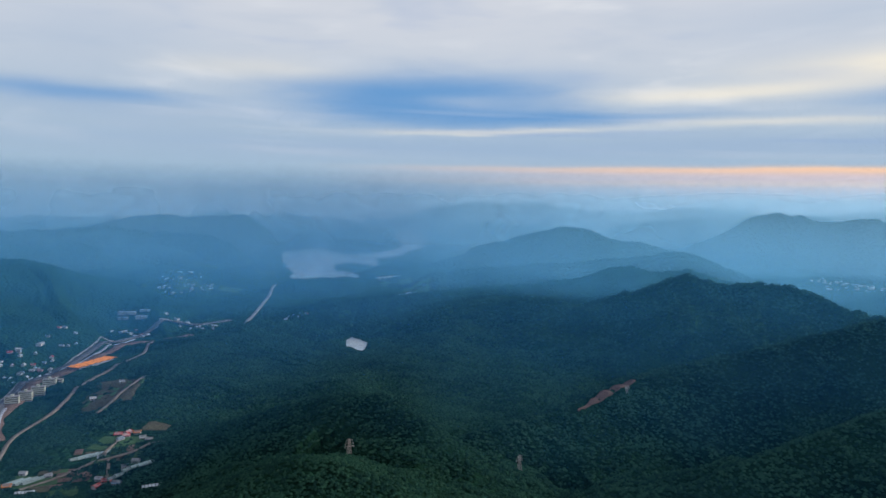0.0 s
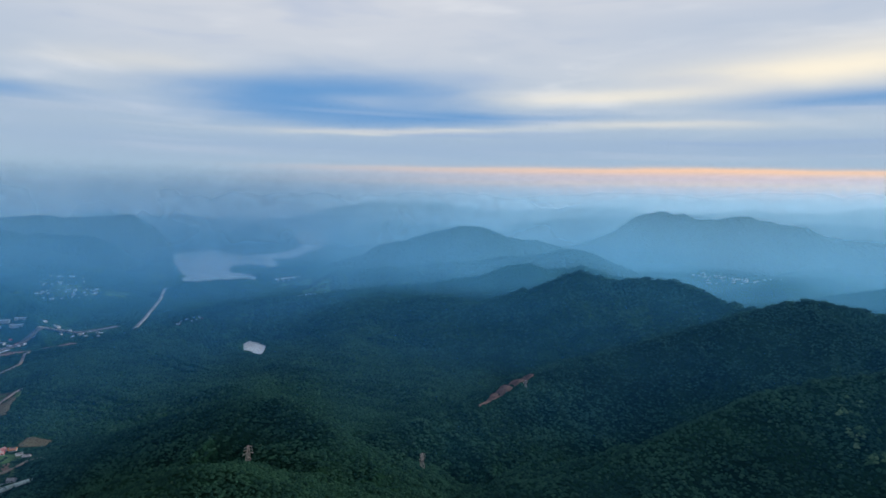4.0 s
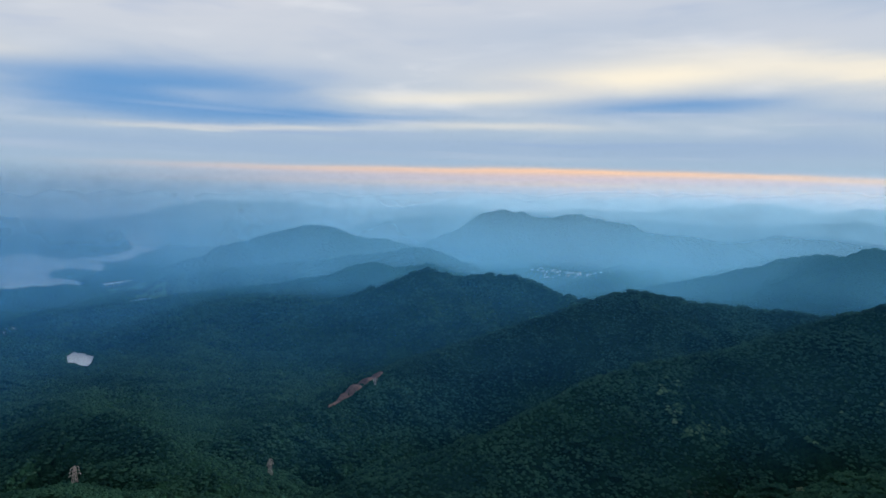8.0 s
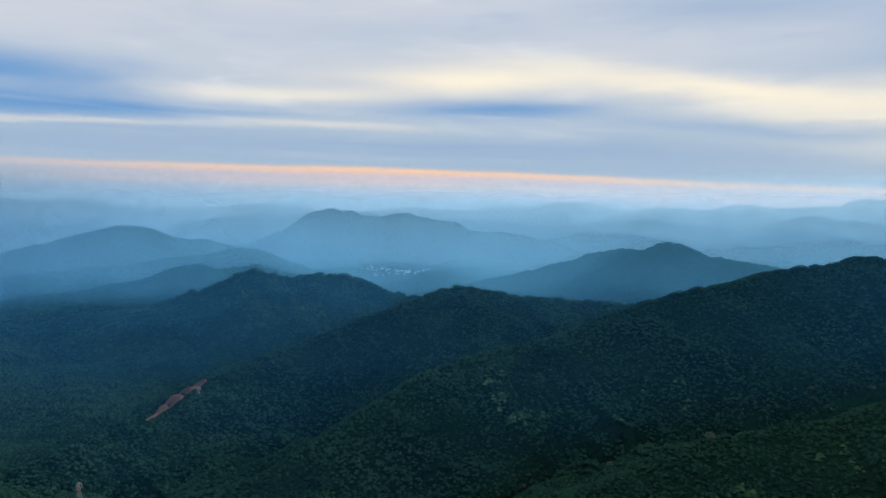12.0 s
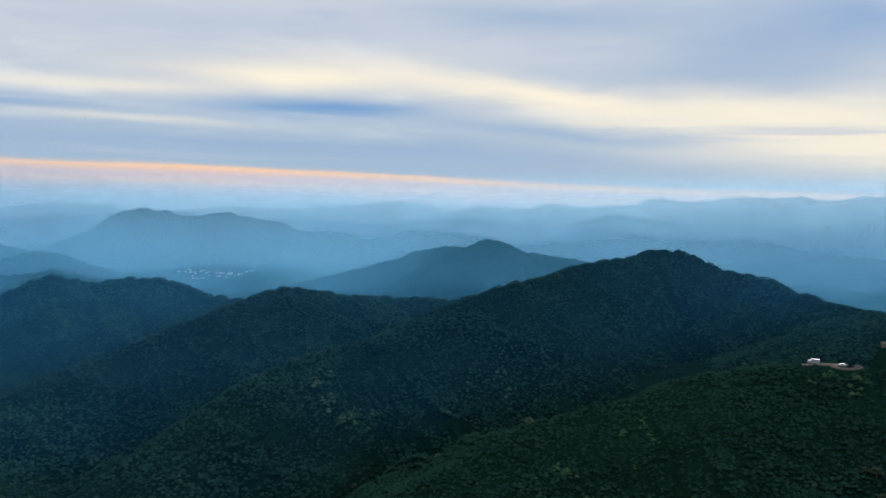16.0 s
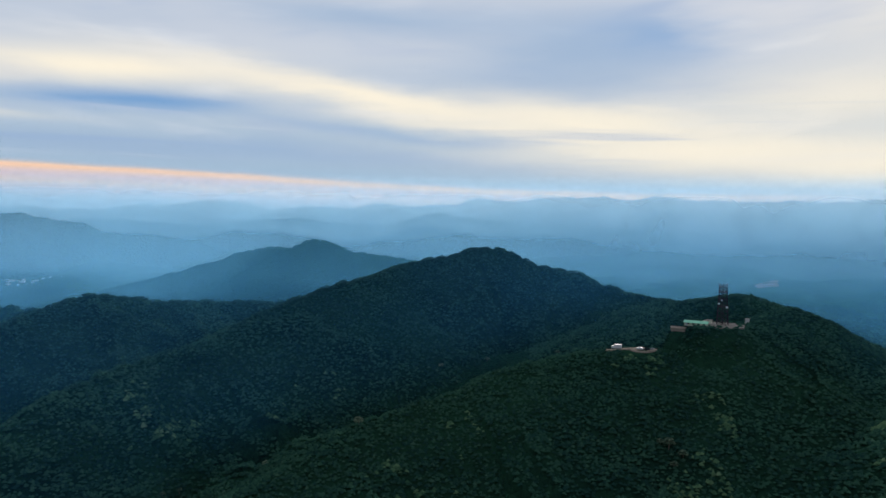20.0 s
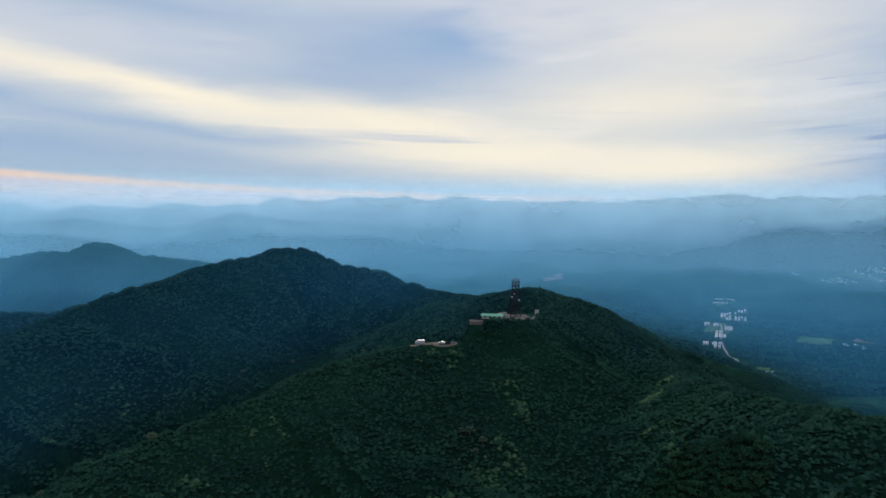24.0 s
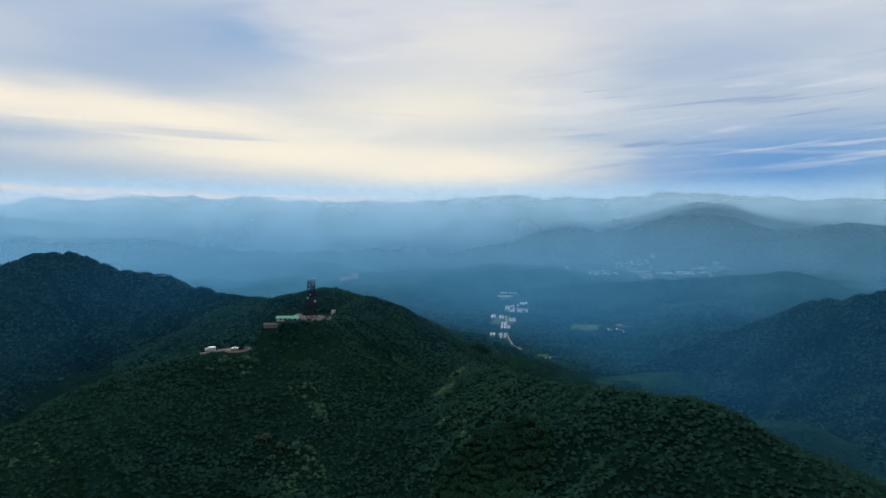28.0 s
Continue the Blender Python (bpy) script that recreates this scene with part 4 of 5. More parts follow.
MAT_FILM = plain("greenhouse_film", (0.20, 0.26, 0.25), 0.4, 0.25, 3.0, per_object=0.5)
MAT_FIELD = plain("field_green", (0.045, 0.085, 0.038), 0.95, 0.45, 10.0)
MAT_FIELD_BROWN = plain("field_brown", (0.070, 0.066, 0.042), 0.95, 0.5, 8.0)
MAT_STEEL = plain("rusty_red_steel", (0.034, 0.024, 0.030), 0.7, 0.3, 1.0, 0.0)
MAT_GALV = plain("galvanised_steel", (0.32, 0.33, 0.34), 0.5, 0.2, 1.0, 0.6)
MAT_PYLON = plain("dull_pylon_steel", (0.30, 0.27, 0.26), 0.6, 0.3, 1.0, 0.3)
MAT_DARK = plain("dark_rubber", (0.02, 0.02, 0.022), 0.8, 0.2, 1.0)
MAT_GLASS = plain("dark_window", (0.02, 0.025, 0.03), 0.15, 0.1, 1.0)


def land(x, y):
    return float(top_of_land(np.array([float(x)]), np.array([float(y)]))[0])


def top_of_land(x, y):
    x, y = np.asarray(x, dtype=float), np.asarray(y, dtype=float)
    z = ground_z(x, y)
    for ridge in RIDGES.values():
        reach = (ridge.line[:, 2].max() + 60.0) / ridge.slope + ridge.top
        lo, hi = ridge.line[:, :2].min(0) - reach, ridge.line[:, :2].max(0) + reach
        m = (x > lo[0]) & (x < hi[0]) & (y > lo[1]) & (y < hi[1])
        if m.any():
            z[m] = np.maximum(z[m], ridge.height(x[m], y[m]))
    return z


# ---- water ----
def build_water(name, label, a0, a1, r0, r1, level):
    xs, ys = polar(a0, a1, 0.08, r0, r1, 1.006)
    zs = rise(np.hypot(xs, ys)) - level
    ob = new(name, grid_mesh(name, xs, ys, zs, basin(xs, ys) > -14.0))
    m, n = material("sky_painted_water")
    pos = position(n)
    ripple = n.noise(pos, 0.12, 3.0, 0.6)
    # pale base colour holds the bright sky's reflection, beside the true gloss
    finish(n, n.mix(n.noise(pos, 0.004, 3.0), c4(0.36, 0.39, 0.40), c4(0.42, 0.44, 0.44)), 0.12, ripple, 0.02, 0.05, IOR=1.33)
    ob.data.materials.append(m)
    tagged(ob, label, "water", "", "structure")


build_water("water", "still reservoir with the pale sky's reflection put into its colour", -16.0, 3.0, 2650.0, 4800.0, 4.0)
build_water("water.001", "small pond among woods with pale sky reflection in its colour", -9.0, -5.0, 1380.0, 1620.0, 4.0)


# ---- roads, fields and bare ground, laid on the land ----
def ribbon(name, label, pts, width, mat, category, lift=0.35, wobble=0.0, parent=None, shift=0.0, step=14.0):
    line = spine_points([(x, y, 0) for x, y in pts], step)[:, :2]
    d = np.gradient(line, axis=0)
    nrm = np.stack([-d[:, 1], d[:, 0]], -1) / np.linalg.norm(d, axis=1)[:, None]
    cols = np.array([-0.5, -0.49, 0.0, 0.49, 0.5])
    wid = width * (1 + wobble * fbm(line[:, 0], line[:, 1], 40.0, 3, len(name)) * 2)
    xs = line[:, None, 0] + nrm[:, None, 0] * (cols[None] * wid[:, None] + shift)
    ys = line[:, None, 1] + nrm[:, None, 1] * (cols[None] * wid[:, None] + shift)
    crest = top_of_land(xs, ys).max(1)
    wide = np.pad(crest, 2, mode="edge")
    crest = np.maximum(crest, (wide[:-4] + wide[1:-3] + wide[2:-2] + wide[3:-1] + wide[4:]) / 5)
    zs = crest[:, None] + lift + np.array([-1.5, 0, 0.06, 0, -1.5])[None]
    me = grid_mesh(name, xs, ys, zs)
    if parent is not None:
        return part(name, me, mat, parent)
    ob = new(name, me)
    me.materials.append(mat)
    return tagged(ob, label, category, "", "structure")


def field(name, label, x, y, sx, sy, turn, mat, lift=0.5, category="field", n=18, ragged=0.35):
    """An uneven piece of open land with a ragged edge, draped on the ground."""
    u, v = np.meshgrid(np.linspace(-1, 1, n), np.linspace(-1, 1, n), indexing="ij")
    c, s = math.cos(radians(turn)), math.sin(radians(turn))
    xs, ys = x + (u * c * sx - v * s * sy) / 2, y + (u * s * sx + v * c * sy) / 2
    edge = np.maximum(np.abs(u), np.abs(v)) + ragged * fbm(xs, ys, max(sx, sy) * 0.35, 3, int(abs(x) + abs(y)) % 97)
    zs = top_of_land(xs, ys) + lift - np.clip((edge - 0.82) * 10, 0, 1) * 2.0
    ob = new(name, grid_mesh(name, xs, ys, zs, edge < 0.9))
    ob.data.materials.append(mat)
    return tagged(ob, label, category, "", "structure")


road = ribbon("road", "grey dual carriageway through the valley", MOTORWAY, 15, MAT_ASPHALT, "road", 0.9)
ribbon("median", "", MOTORWAY, 1.0, MAT_CONCRETE, "road", 1.3, parent=road)
ribbon("verge", "", MOTORWAY, 2.5, MAT_CONCRETE, "road", 0.6, parent=road, shift=9.5)
ribbon("road", "pale straight concrete road towards the reservoir", FAR_ROAD, 9, MAT_CONCRETE, "road", 0.9)
ribbon("road", "pale two lane valley road", LOCAL_ROAD, 5, MAT_TRACK, "road", 0.7)
ribbon("bare_ground", "bare reddish construction strip beside the motorway", WORKS_STRIP, 20, MAT_SOIL, "ground", 0.5, 0.5)
ribbon("rail_bed", "dark gravel rail bed between road and works", [(x + 12, y - 4) for x, y in MOTORWAY[:5]], 5, MAT_GREYROOF, "railway", 0.6)
ribbon("track", "brown dirt hairpin track on the mast hill", TRACK, 4.2, MAT_TRACK, "track", 0.5, 0.2, step=2.5)
ribbon("track", "narrow pale farm track", [(-462, 925), (-459, 960), (-459, 983), (-455, 1020), (-452, 1057)], 3.5, MAT_TRACK, "track", 1.3)
ribbon("track", "narrow pale village lane", [(-342, 700), (-356, 735), (-372, 770), (-392, 800), (-398, 840), (-402, 880)], 3.2, MAT_TRACK, "track", 1.3)
ribbon("track", "narrow pale village lane", [(-430, 700), (-405, 735), (-385, 762), (-350, 780), (-320, 800)], 3.0, MAT_TRACK, "track", 1.3)
field("bare_ground", "sloping brown terraced field with dry grass", -474, 1005, 84, 125, 12, MAT_FIELD_BROWN)
field("field", "green vegetable plots beside the hamlet", -372, 790, 70, 70, 20, MAT_FIELD)
field("field", "green grass at the hamlet's edge", -400, 845, 60, 60, 0, MAT_FIELD)
field("field", "brown tilled plot", -404, 748, 26, 26, 15, MAT_SOIL, 0.8)
field("field", "brown tilled plot", -345, 812, 40, 18, 30, MAT_FIELD_BROWN, 0.8)
field("field", "dry yellowish clearing in the wood", -372, 905, 36, 22, 0, MAT_FIELD_BROWN, 1.0)
rnd_plot = random.Random(4)
for k in range(22):
    u, v = rnd_plot.uniform(-50, 50), rnd_plot.uniform(-105, 95)
    mat_, lab_ = rnd_plot.choice(((MAT_FIELD, "small green vegetable plot"), (MAT_FIELD_BROWN, "small dry brown plot"), (MAT_FIELD, "small green vegetable plot"), (MAT_SOIL, "small tilled reddish plot")))
    field("field", lab_, -388 + u * 0.9 - v * 0.12, 795 + v, rnd_plot.uniform(12, 30), rnd_plot.uniform(9, 18), rnd_plot.choice((20, 110)), mat_, 0.7 + 0.02 * k, n=10, ragged=0.15)
for k in range(7):
    field("field", "narrow terrace of green crops", -500 + k * 9, 975 + k * 9 + (k % 3) * 12, rnd_plot.uniform(6, 9), rnd_plot.uniform(20, 40), 12, MAT_FIELD, 1.0, n=10, ragged=0.2)
field("field", "green plots in the lower hamlet", -430, 720, 70, 40, 0, MAT_FIELD)
field("field", "green clearing by the pond", -233, 1716, 46, 60, 0, MAT_FIELD)
field("field", "pale green paddies below the viaduct", -170, 2560, 120, 150, 0, MAT_FIELD)
field("field", "green paddies beside the reservoir town", -90, 2420, 110, 90, 0, MAT_FIELD)
for x, y, sx, sy in ((-780, 2200, 120, 160), (-860, 2350, 90, 140), (-690, 2260, 70, 120), (-940, 2080, 90, 110), (-640, 2650, 100, 160), (-1000, 2900, 140, 220), (-730, 2880, 80, 150)):
    field("field", "hazy paddy field among low hills", x, y, sx, sy, 10, MAT_FIELD)
field("field", "pale green rice fields in the valley", 1776, -545, 130, 90, -20, MAT_FIELD)
field("bare_ground", "reddish bare earth platform", 1806, -676, 70, 90, -20, MAT_SOIL, 0.8)
field("field", "light green fields along the valley stream", 1420, -345, 60, 30, -15, MAT_FIELD)
field("field", "light green fields along the valley stream", 1510, -300, 70, 40, -15, MAT_FIELD)
field("field", "light green fields between the tunnels", 1925, -352, 190, 70, -12, MAT_FIELD)
field("field", "light green fields between the tunnels", 2110, -428, 120, 90, -12, MAT_FIELD)
ribbon("road", "narrow pale lane along the valley stream", [(1990, -372), (1860, -352), (1720, -325), (1605, -311), (1517, -313), (1439, -315), (1389, -322), (1335, -344)], 4.0, MAT_CONCRETE, "road", 1.2)
field("field", "green fields north of the works", 2360, -460, 180, 80, -12, MAT_FIELD)
field("bare_ground", "pale reddish bare earth terrace", 2948, 120, 90, 150, 92, MAT_SOIL, 0.8)
for x, y, sx, sy in ((3150, -1030, 150, 110), (3300, -1180, 160, 120), (3170, -1400, 120, 160), (3200, -1600, 120, 160), (2900, -1150, 110, 90)):
    field("field", "pale farmland seen through haze", x, y, sx, sy, 20, MAT_FIELD)


# ---- buildings ----
PROTO = {}


def house(kind, x, y, turn, roof_mat, roof_label, size=(8, 6, 3.2), rise_=2.0, group="hamlet houses"):
    """A small house: walls with a door and windows, a pitched roof."""
    key = (kind, size, roof_mat.name)
    at_ = Matrix.Translation((x, y, land(x, y) - 0.3)) @ pose(0, 0, 0, 0, 0, turn)
    if key in PROTO:
        return copy_thing(PROTO[key], at_)
    ob = thing("house", f"small white-walled house with a {roof_label} roof", "house", group)
    sx, sy, h = size
    wall = part("wall", gable_walls(sx, sy, h, rise_), MAT_WHITE, ob)
    part("roof", gable(sx, sy, rise_, h), roof_mat, ob, f"{roof_label} pitched roof")
    part("door", box(1.1, 0.12, 2.1, 0.3, -sx * 0.1, -sy / 2), MAT_GLASS, wall)
    for k in (-0.35, 0.22):
        part("window", box(1.6, 0.12, 1.2, 1.2, sx * k, -sy / 2), MAT_GLASS, wall)
    ob.matrix_basis = at_
    PROTO[key] = ob
    return ob


def shed(x, y, turn, size, roof_mat, roof_label, group="works buildings", name="factory"):
    key = ("shed", size, roof_mat.name)
    at_ = Matrix.Translation((x, y, land(x, y) - 0.3)) @ pose(0, 0, 0, 0, 0, turn)
    if key in PROTO:
        return copy_thing(PROTO[key], at_)
    ob = thing(name, f"long low industrial hall with a {roof_label} roof", "factory", group)
    sx, sy, h = size
    wall = part("wall", gable_walls(sx, sy, h, sy * 0.09), MAT_WHITE, ob)
    part("roof", gable(sx, sy, sy * 0.09, h, 0.4, 0.3), roof_mat, ob, f"{roof_label} roof")
    part("gate", box(4.0, 0.15, 4.0, 0.3, 0.0, -sy / 2), MAT_GREYROOF, wall)
    for k in (-0.3, 0.3):
        part("roof_vent", box(2.2, 1.2, 0.9, h + sy * 0.09 - 0.2, sx * k, 0), MAT_GREYROOF, ob)
    ob.matrix_basis = at_
    PROTO[key] = ob
    return ob


def greenhouse(x, y, turn, size, group="plastic greenhouses"):
    key = ("green", size)
    at_ = Matrix.Translation((x, y, land(x, y) - 0.1)) @ pose(0, 0, 0, 0, 0, turn)
    if key in PROTO:
        return copy_thing(PROTO[key], at_)
    ob = thing("greenhouse", "tunnel greenhouse covered with pale grey-green film", "greenhouse", group)
    sx, sy, h = size
    part("film", arch(sx, sy, h), MAT_FILM, ob)
    hoop = join_mesh("hoop", [rod((0, -math.cos(math.pi * k / 8) * (sy / 2 + 0.05), math.sin(math.pi * k / 8) * (h + 0.05)), (0, -math.cos(math.pi * (k + 1) / 8) * (sy / 2 + 0.05), math.sin(math.pi * (k + 1) / 8) * (h + 0.05)), 0.06) for k in range(8)])
    for k in range(5):
        part("hoop", hoop, MAT_GALV, ob, "", (sx * (k / 4 - 0.5), 0, 0))
    ob.matrix_basis = at_
    PROTO[key] = ob
    return ob


rng_town = random.Random(7)
ROOFS = ((MAT_GREYROOF, "grey"), (MAT_BLUEROOF, "blue-grey"), (MAT_SHEET, "white"), (MAT_REDROOF, "red"), (MAT_GREYROOF, "grey"))
SIZES = ((7, 5, 2.6), (8, 5.5, 2.8), (6, 4.5, 2.6))


def settlement(x, y, sx, sy, count, group, halls=0, turn=0.0, seed=1, pale=False):
    """Houses and a few halls scattered over a piece of level land."""
    r = random.Random(seed)
    done = []
    tries = 0
    while len(done) < count and tries < count * 30:
        tries += 1
        u, v = r.uniform(-1, 1), r.uniform(-1, 1)
        if u * u + v * v > 1:
            continue
        c, s = math.cos(radians(turn)), math.sin(radians(turn))
        px_, py_ = x + u * sx * c - v * sy * s, y + u * sx * s + v * sy * c
        big = len(done) < halls
        gap = 22 if big else 10
        if any((px_ - a) ** 2 + (py_ - b) ** 2 < max(gap, g) ** 2 for a, b, g in done):
            continue
        done.append((px_, py_, gap))
        way = turn + r.choice((0, 90)) + r.uniform(-12, 12)
        if big:
            mat, lab = (MAT_SHEET, "white") if r.random() < 0.75 or pale else (MAT_BLUEROOF, "blue-grey")
            shed(px_, py_, way, r.choice(((17, 9, 4.5), (13, 8, 4))), mat, lab, group)
        else:
            mat, lab = (MAT_SHEET, "white") if pale and r.random() < 0.7 else r.choice(ROOFS)
            house("house", px_, py_, way, mat, lab, r.choice(SIZES), 2.0, group)


settlement(-707, 1183, 55, 90, 38, "houses beside the motorway", 0, 10, 3)
settlement(-735, 1330, 30, 60, 8, "houses beside the motorway", 1, 10, 4)
settlement(-363, 1702, 40, 55, 12, "village by the pond", 0, 0, 5)
settlement(-288, 1995, 40, 60, 12, "village by the pond", 1, 0, 6)
settlement(-50, 2300, 95, 70, 46, "reservoir town", 7, 5, 7, True)
settlement(-800, 2190, 90, 110, 34, "hazy village", 3, 5, 8, True)
settlement(-900, 2420, 70, 110, 16, "hazy village", 2, 5, 9, True)
settlement(-590, 1640, 40, 90, 14, "roadside buildings", 4, 60, 10, True)
settlement(-690, 1540, 26, 50, 8, "roadside buildings", 2, 70, 11)
settlement(1420, 2360, 90, 170, 52, "town below the broad mountain", 14, 30, 12, True)
settlement(3500, -1330, 110, 110, 30, "far town across the valley", 8, 20, 15, True)
settlement(3560, -960, 60, 60, 8, "far town across the valley", 4, 20, 16, True)
settlement(3130, -1040, 70, 60, 14, "far town across the valley", 3, 20, 17, True)
settlement(1390, -340, 50, 30, 6, "farmhouses by the stream", 0, 0, 18, True)
settlement(1712, -610, 40, 30, 6, "farmhouses by the stream", 2, 0, 19, True)

# factory estate beside the motorway
for k, (dx, dy, size) in enumerate(((-30, 8, (40, 14, 7)), (14, 18, (32, 12, 6)), (16, -16, (26, 16, 7)), (-26, -22, (20, 14, 6)))):
    shed(-718 + dx, 1641 + dy, 8, size, (MAT_SHEET, MAT_GREYROOF, MAT_SHEET, MAT_BLUEROOF)[k], ("white", "grey", "white", "blue-grey")[k], "motorway works")
# blocks of pale tunnels in the side valley
for x, y, wide, deep, turn in TUNNEL_BLOCKS:
    rows, runs = max(2, round(wide / 7.5)), max(1, round(deep / 42.0))
    c, sn = math.cos(radians(turn)), math.sin(radians(turn))
    for k in range(rows):
        for j in range(runs):
            v, u = (k + 0.5) / rows * wide - wide / 2, (j + 0.5) / runs * deep - deep / 2
            if (k * 5 + j * 3 + rows) % 9:
                shed(x + u * c - v * sn, y + u * sn + v * c, turn, (round(deep / runs) - 5, 5, 3.6), MAT_SHEET, "white", "side valley tunnels")
# long pale rows of tunnels on the far plain
for k in range(16):
    shed(3140 + (k % 4) * 34 + 6 * math.sin(k), -1270 - (k // 4) * 95 - (k % 3) * 9, 100, (86, 16, 5), MAT_SHEET, "white", "far greenhouse rows")


def orange_hall():
    """Orange sheeted store: five bays on dark posts."""
    ob = thing("storage_hall", "long store roofed with bright orange sheets", "storage hall", "", (-615, 1222, land(-615, 1222) + 0.8), radians(-16))
    for k in range(6):
        part("roof", gable(24, 15.0, 1.2, 5.0, 0.1, 0.25), MAT_ORANGE, ob, "", (0, -38 + k * 15.2, 0))
        for s in (-1, 1):
            part("post", box(0.5, 0.5, 5.0), MAT_DARK, ob, "", (s * 11, -45 + k * 15.2, 0))
    part("wall", box(0.3, 90, 3.6, 0.6, 11.6), MAT_GREYROOF, ob)
    part("wall", box(0.3, 90, 3.6, 0.6, -11.6), MAT_GREYROOF, ob)


orange_hall()


def slab_block(x, y, turn, floors):
    ob = thing("apartment_block", "cream stepped apartment block with flat roof", "apartment block", "apartment blocks", (x, y, land(x, y) - 0.3), radians(turn))
    h = floors * 2.9
    wall = part("wall", box(18, 8, h, 0, 0, 0, 0.1), MAT_CREAM, ob)
    part("roof", box(18.6, 8.6, 0.5, h), MAT_CONCRETE, ob)
    part("stair_head", box(4, 4, 2.6, h + 0.6), MAT_CREAM, ob)
    for f in range(floors):
        for s in (-1, 1):
            part("window_band", box(16, 0.16, 1.2, f * 2.9 + 1.0, 0, s * 4.02), MAT_GLASS, wall)


for k, (x, y, f) in enumerate(((-622, 1000, 4), (-612, 1016, 5), (-603, 1033, 5), (-601, 1060, 4), (-598, 1074, 3))):
    slab_block(x, y, 20, f)

# the hamlet below the hill
for x, y, turn, mat, lab, size in ((-408, 872, 15, MAT_REDROOF, "red", (9, 7, 3.2)), (-400, 880, 80, MAT_REDROOF, "red", (9, 7, 3.2)), (-396, 868, 20, MAT_REDROOF, "red", (8, 6, 3.0)),
                                   (-388, 881, 10, MAT_ORANGE, "orange", (8, 6, 3.0)), (-398, 855, 60, MAT_BLUEROOF, "blue-grey", (8, 6, 3.2)), (-373, 862, 30, MAT_SHEET, "white", (7, 5, 3.0)),
                                   (-362, 855, 0, MAT_GREYROOF, "grey", (8, 6, 3.2)), (-344, 708, 15, MAT_REDROOF, "red", (9, 7, 3.2)), (-352, 702, 70, MAT_REDROOF, "red", (8, 6, 3.0)),
                                   (-330, 700, 0, MAT_BLUEROOF, "blue-grey", (8, 6, 3.2)), (-357, 718, 0, MAT_SHEET, "white", (7, 5, 3.0)), (-338, 738, 30, MAT_SHEET, "white", (8, 6, 3.2)),
                                   (-330, 745, 0, MAT_GREYROOF, "grey", (8, 6, 3.2)), (-446, 705, 20, MAT_ORANGE, "orange", (8, 6, 3.0)), (-450, 740, 0, MAT_SHEET, "white", (7, 5, 3.0)),
                                   (-420, 735, 40, MAT_GREYROOF, "grey", (7, 5, 3.0)), (-390, 790, 10, MAT_SHEET, "white", (7, 5, 3.0)), (-383, 778, 10, MAT_SHEET, "white", (7, 5, 3.0)),
                                   (-497, 985, 30, MAT_SHEET, "white", (8, 6, 3.2)), (-478, 1035, 20, MAT_SHEET, "white", (7, 5, 3.0))):
    house("hamlet", x, y, turn, mat, lab, size)
for k in range(5):
    greenhouse(-415 + k * 6.2, 792 + k * 5.0, 50, (24, 6, 2.6))
for k in range(4):
    greenhouse(-392 + k * 6.4, 812 + k * 2.0, 75, (22, 6, 2.6))
for k in range(5):
    greenhouse(-336 + k * 6.0, 716 + k * 4.5, 55, (24, 6, 2.6))
for k in range(4):
    greenhouse(-448 + k * 6.2, 716 + k * 2.5, 60, (24, 6, 2.6))


def solar_row(x, y, turn, count):
    ob = thing("solar_array", "row of tilted pale solar panels on posts", "solar panels", "solar arrays", (x, y, land(x, y)), radians(turn))
    pane = join_mesh("panel", [([(-1.3, -1.4, 1.0), (1.3, -1.4, 1.0), (1.3, 1.4, 2.6), (-1.3, 1.4, 2.6), (-1.3, -1.4, 0.92), (1.3, -1.4, 0.92), (1.3, 1.4, 2.52), (-1.3, 1.4, 2.52)],
                                [(0, 1, 2, 3), (7, 6, 5, 4), (0, 4, 5, 1), (1, 5, 6, 2), (2, 6, 7, 3), (3, 7, 4, 0)])])
    for k in range(count):
        part("panel", pane, MAT_SHEET, ob, "", ((k - count / 2) * 3.2, 0, 0))
        part("post", box(0.15, 0.15, 1.7), MAT_GALV, ob, "", ((k - count / 2) * 3.2, 0, 0))


solar_row(-283, 690, 25, 9)
solar_row(-418, 692, 15, 6)


def viaduct():
    a, b = Vector((-250, 2650, 0)), Vector((-105, 2815, 0))
    length, turn = (b - a).length, math.atan2(b.y - a.y, b.x - a.x)
    mid = (a + b) / 2
    ob = thing("viaduct", "long white concrete viaduct on tall piers", "bridge", "", (mid.x, mid.y, 0), turn)
    part("deck", box(length, 12, 2.0, 17), MAT_SHEET, ob)
    for s in (-1, 1):
        part("parapet", box(length, 0.4, 1.2, 19, 0, s * 5.8), MAT_CONCRETE, ob)
    for k in range(8):
        part("pier", box(2.4, 7, 24, -7, (k + 0.5 - 4) * length / 8), MAT_CONCRETE, ob)


viaduct()


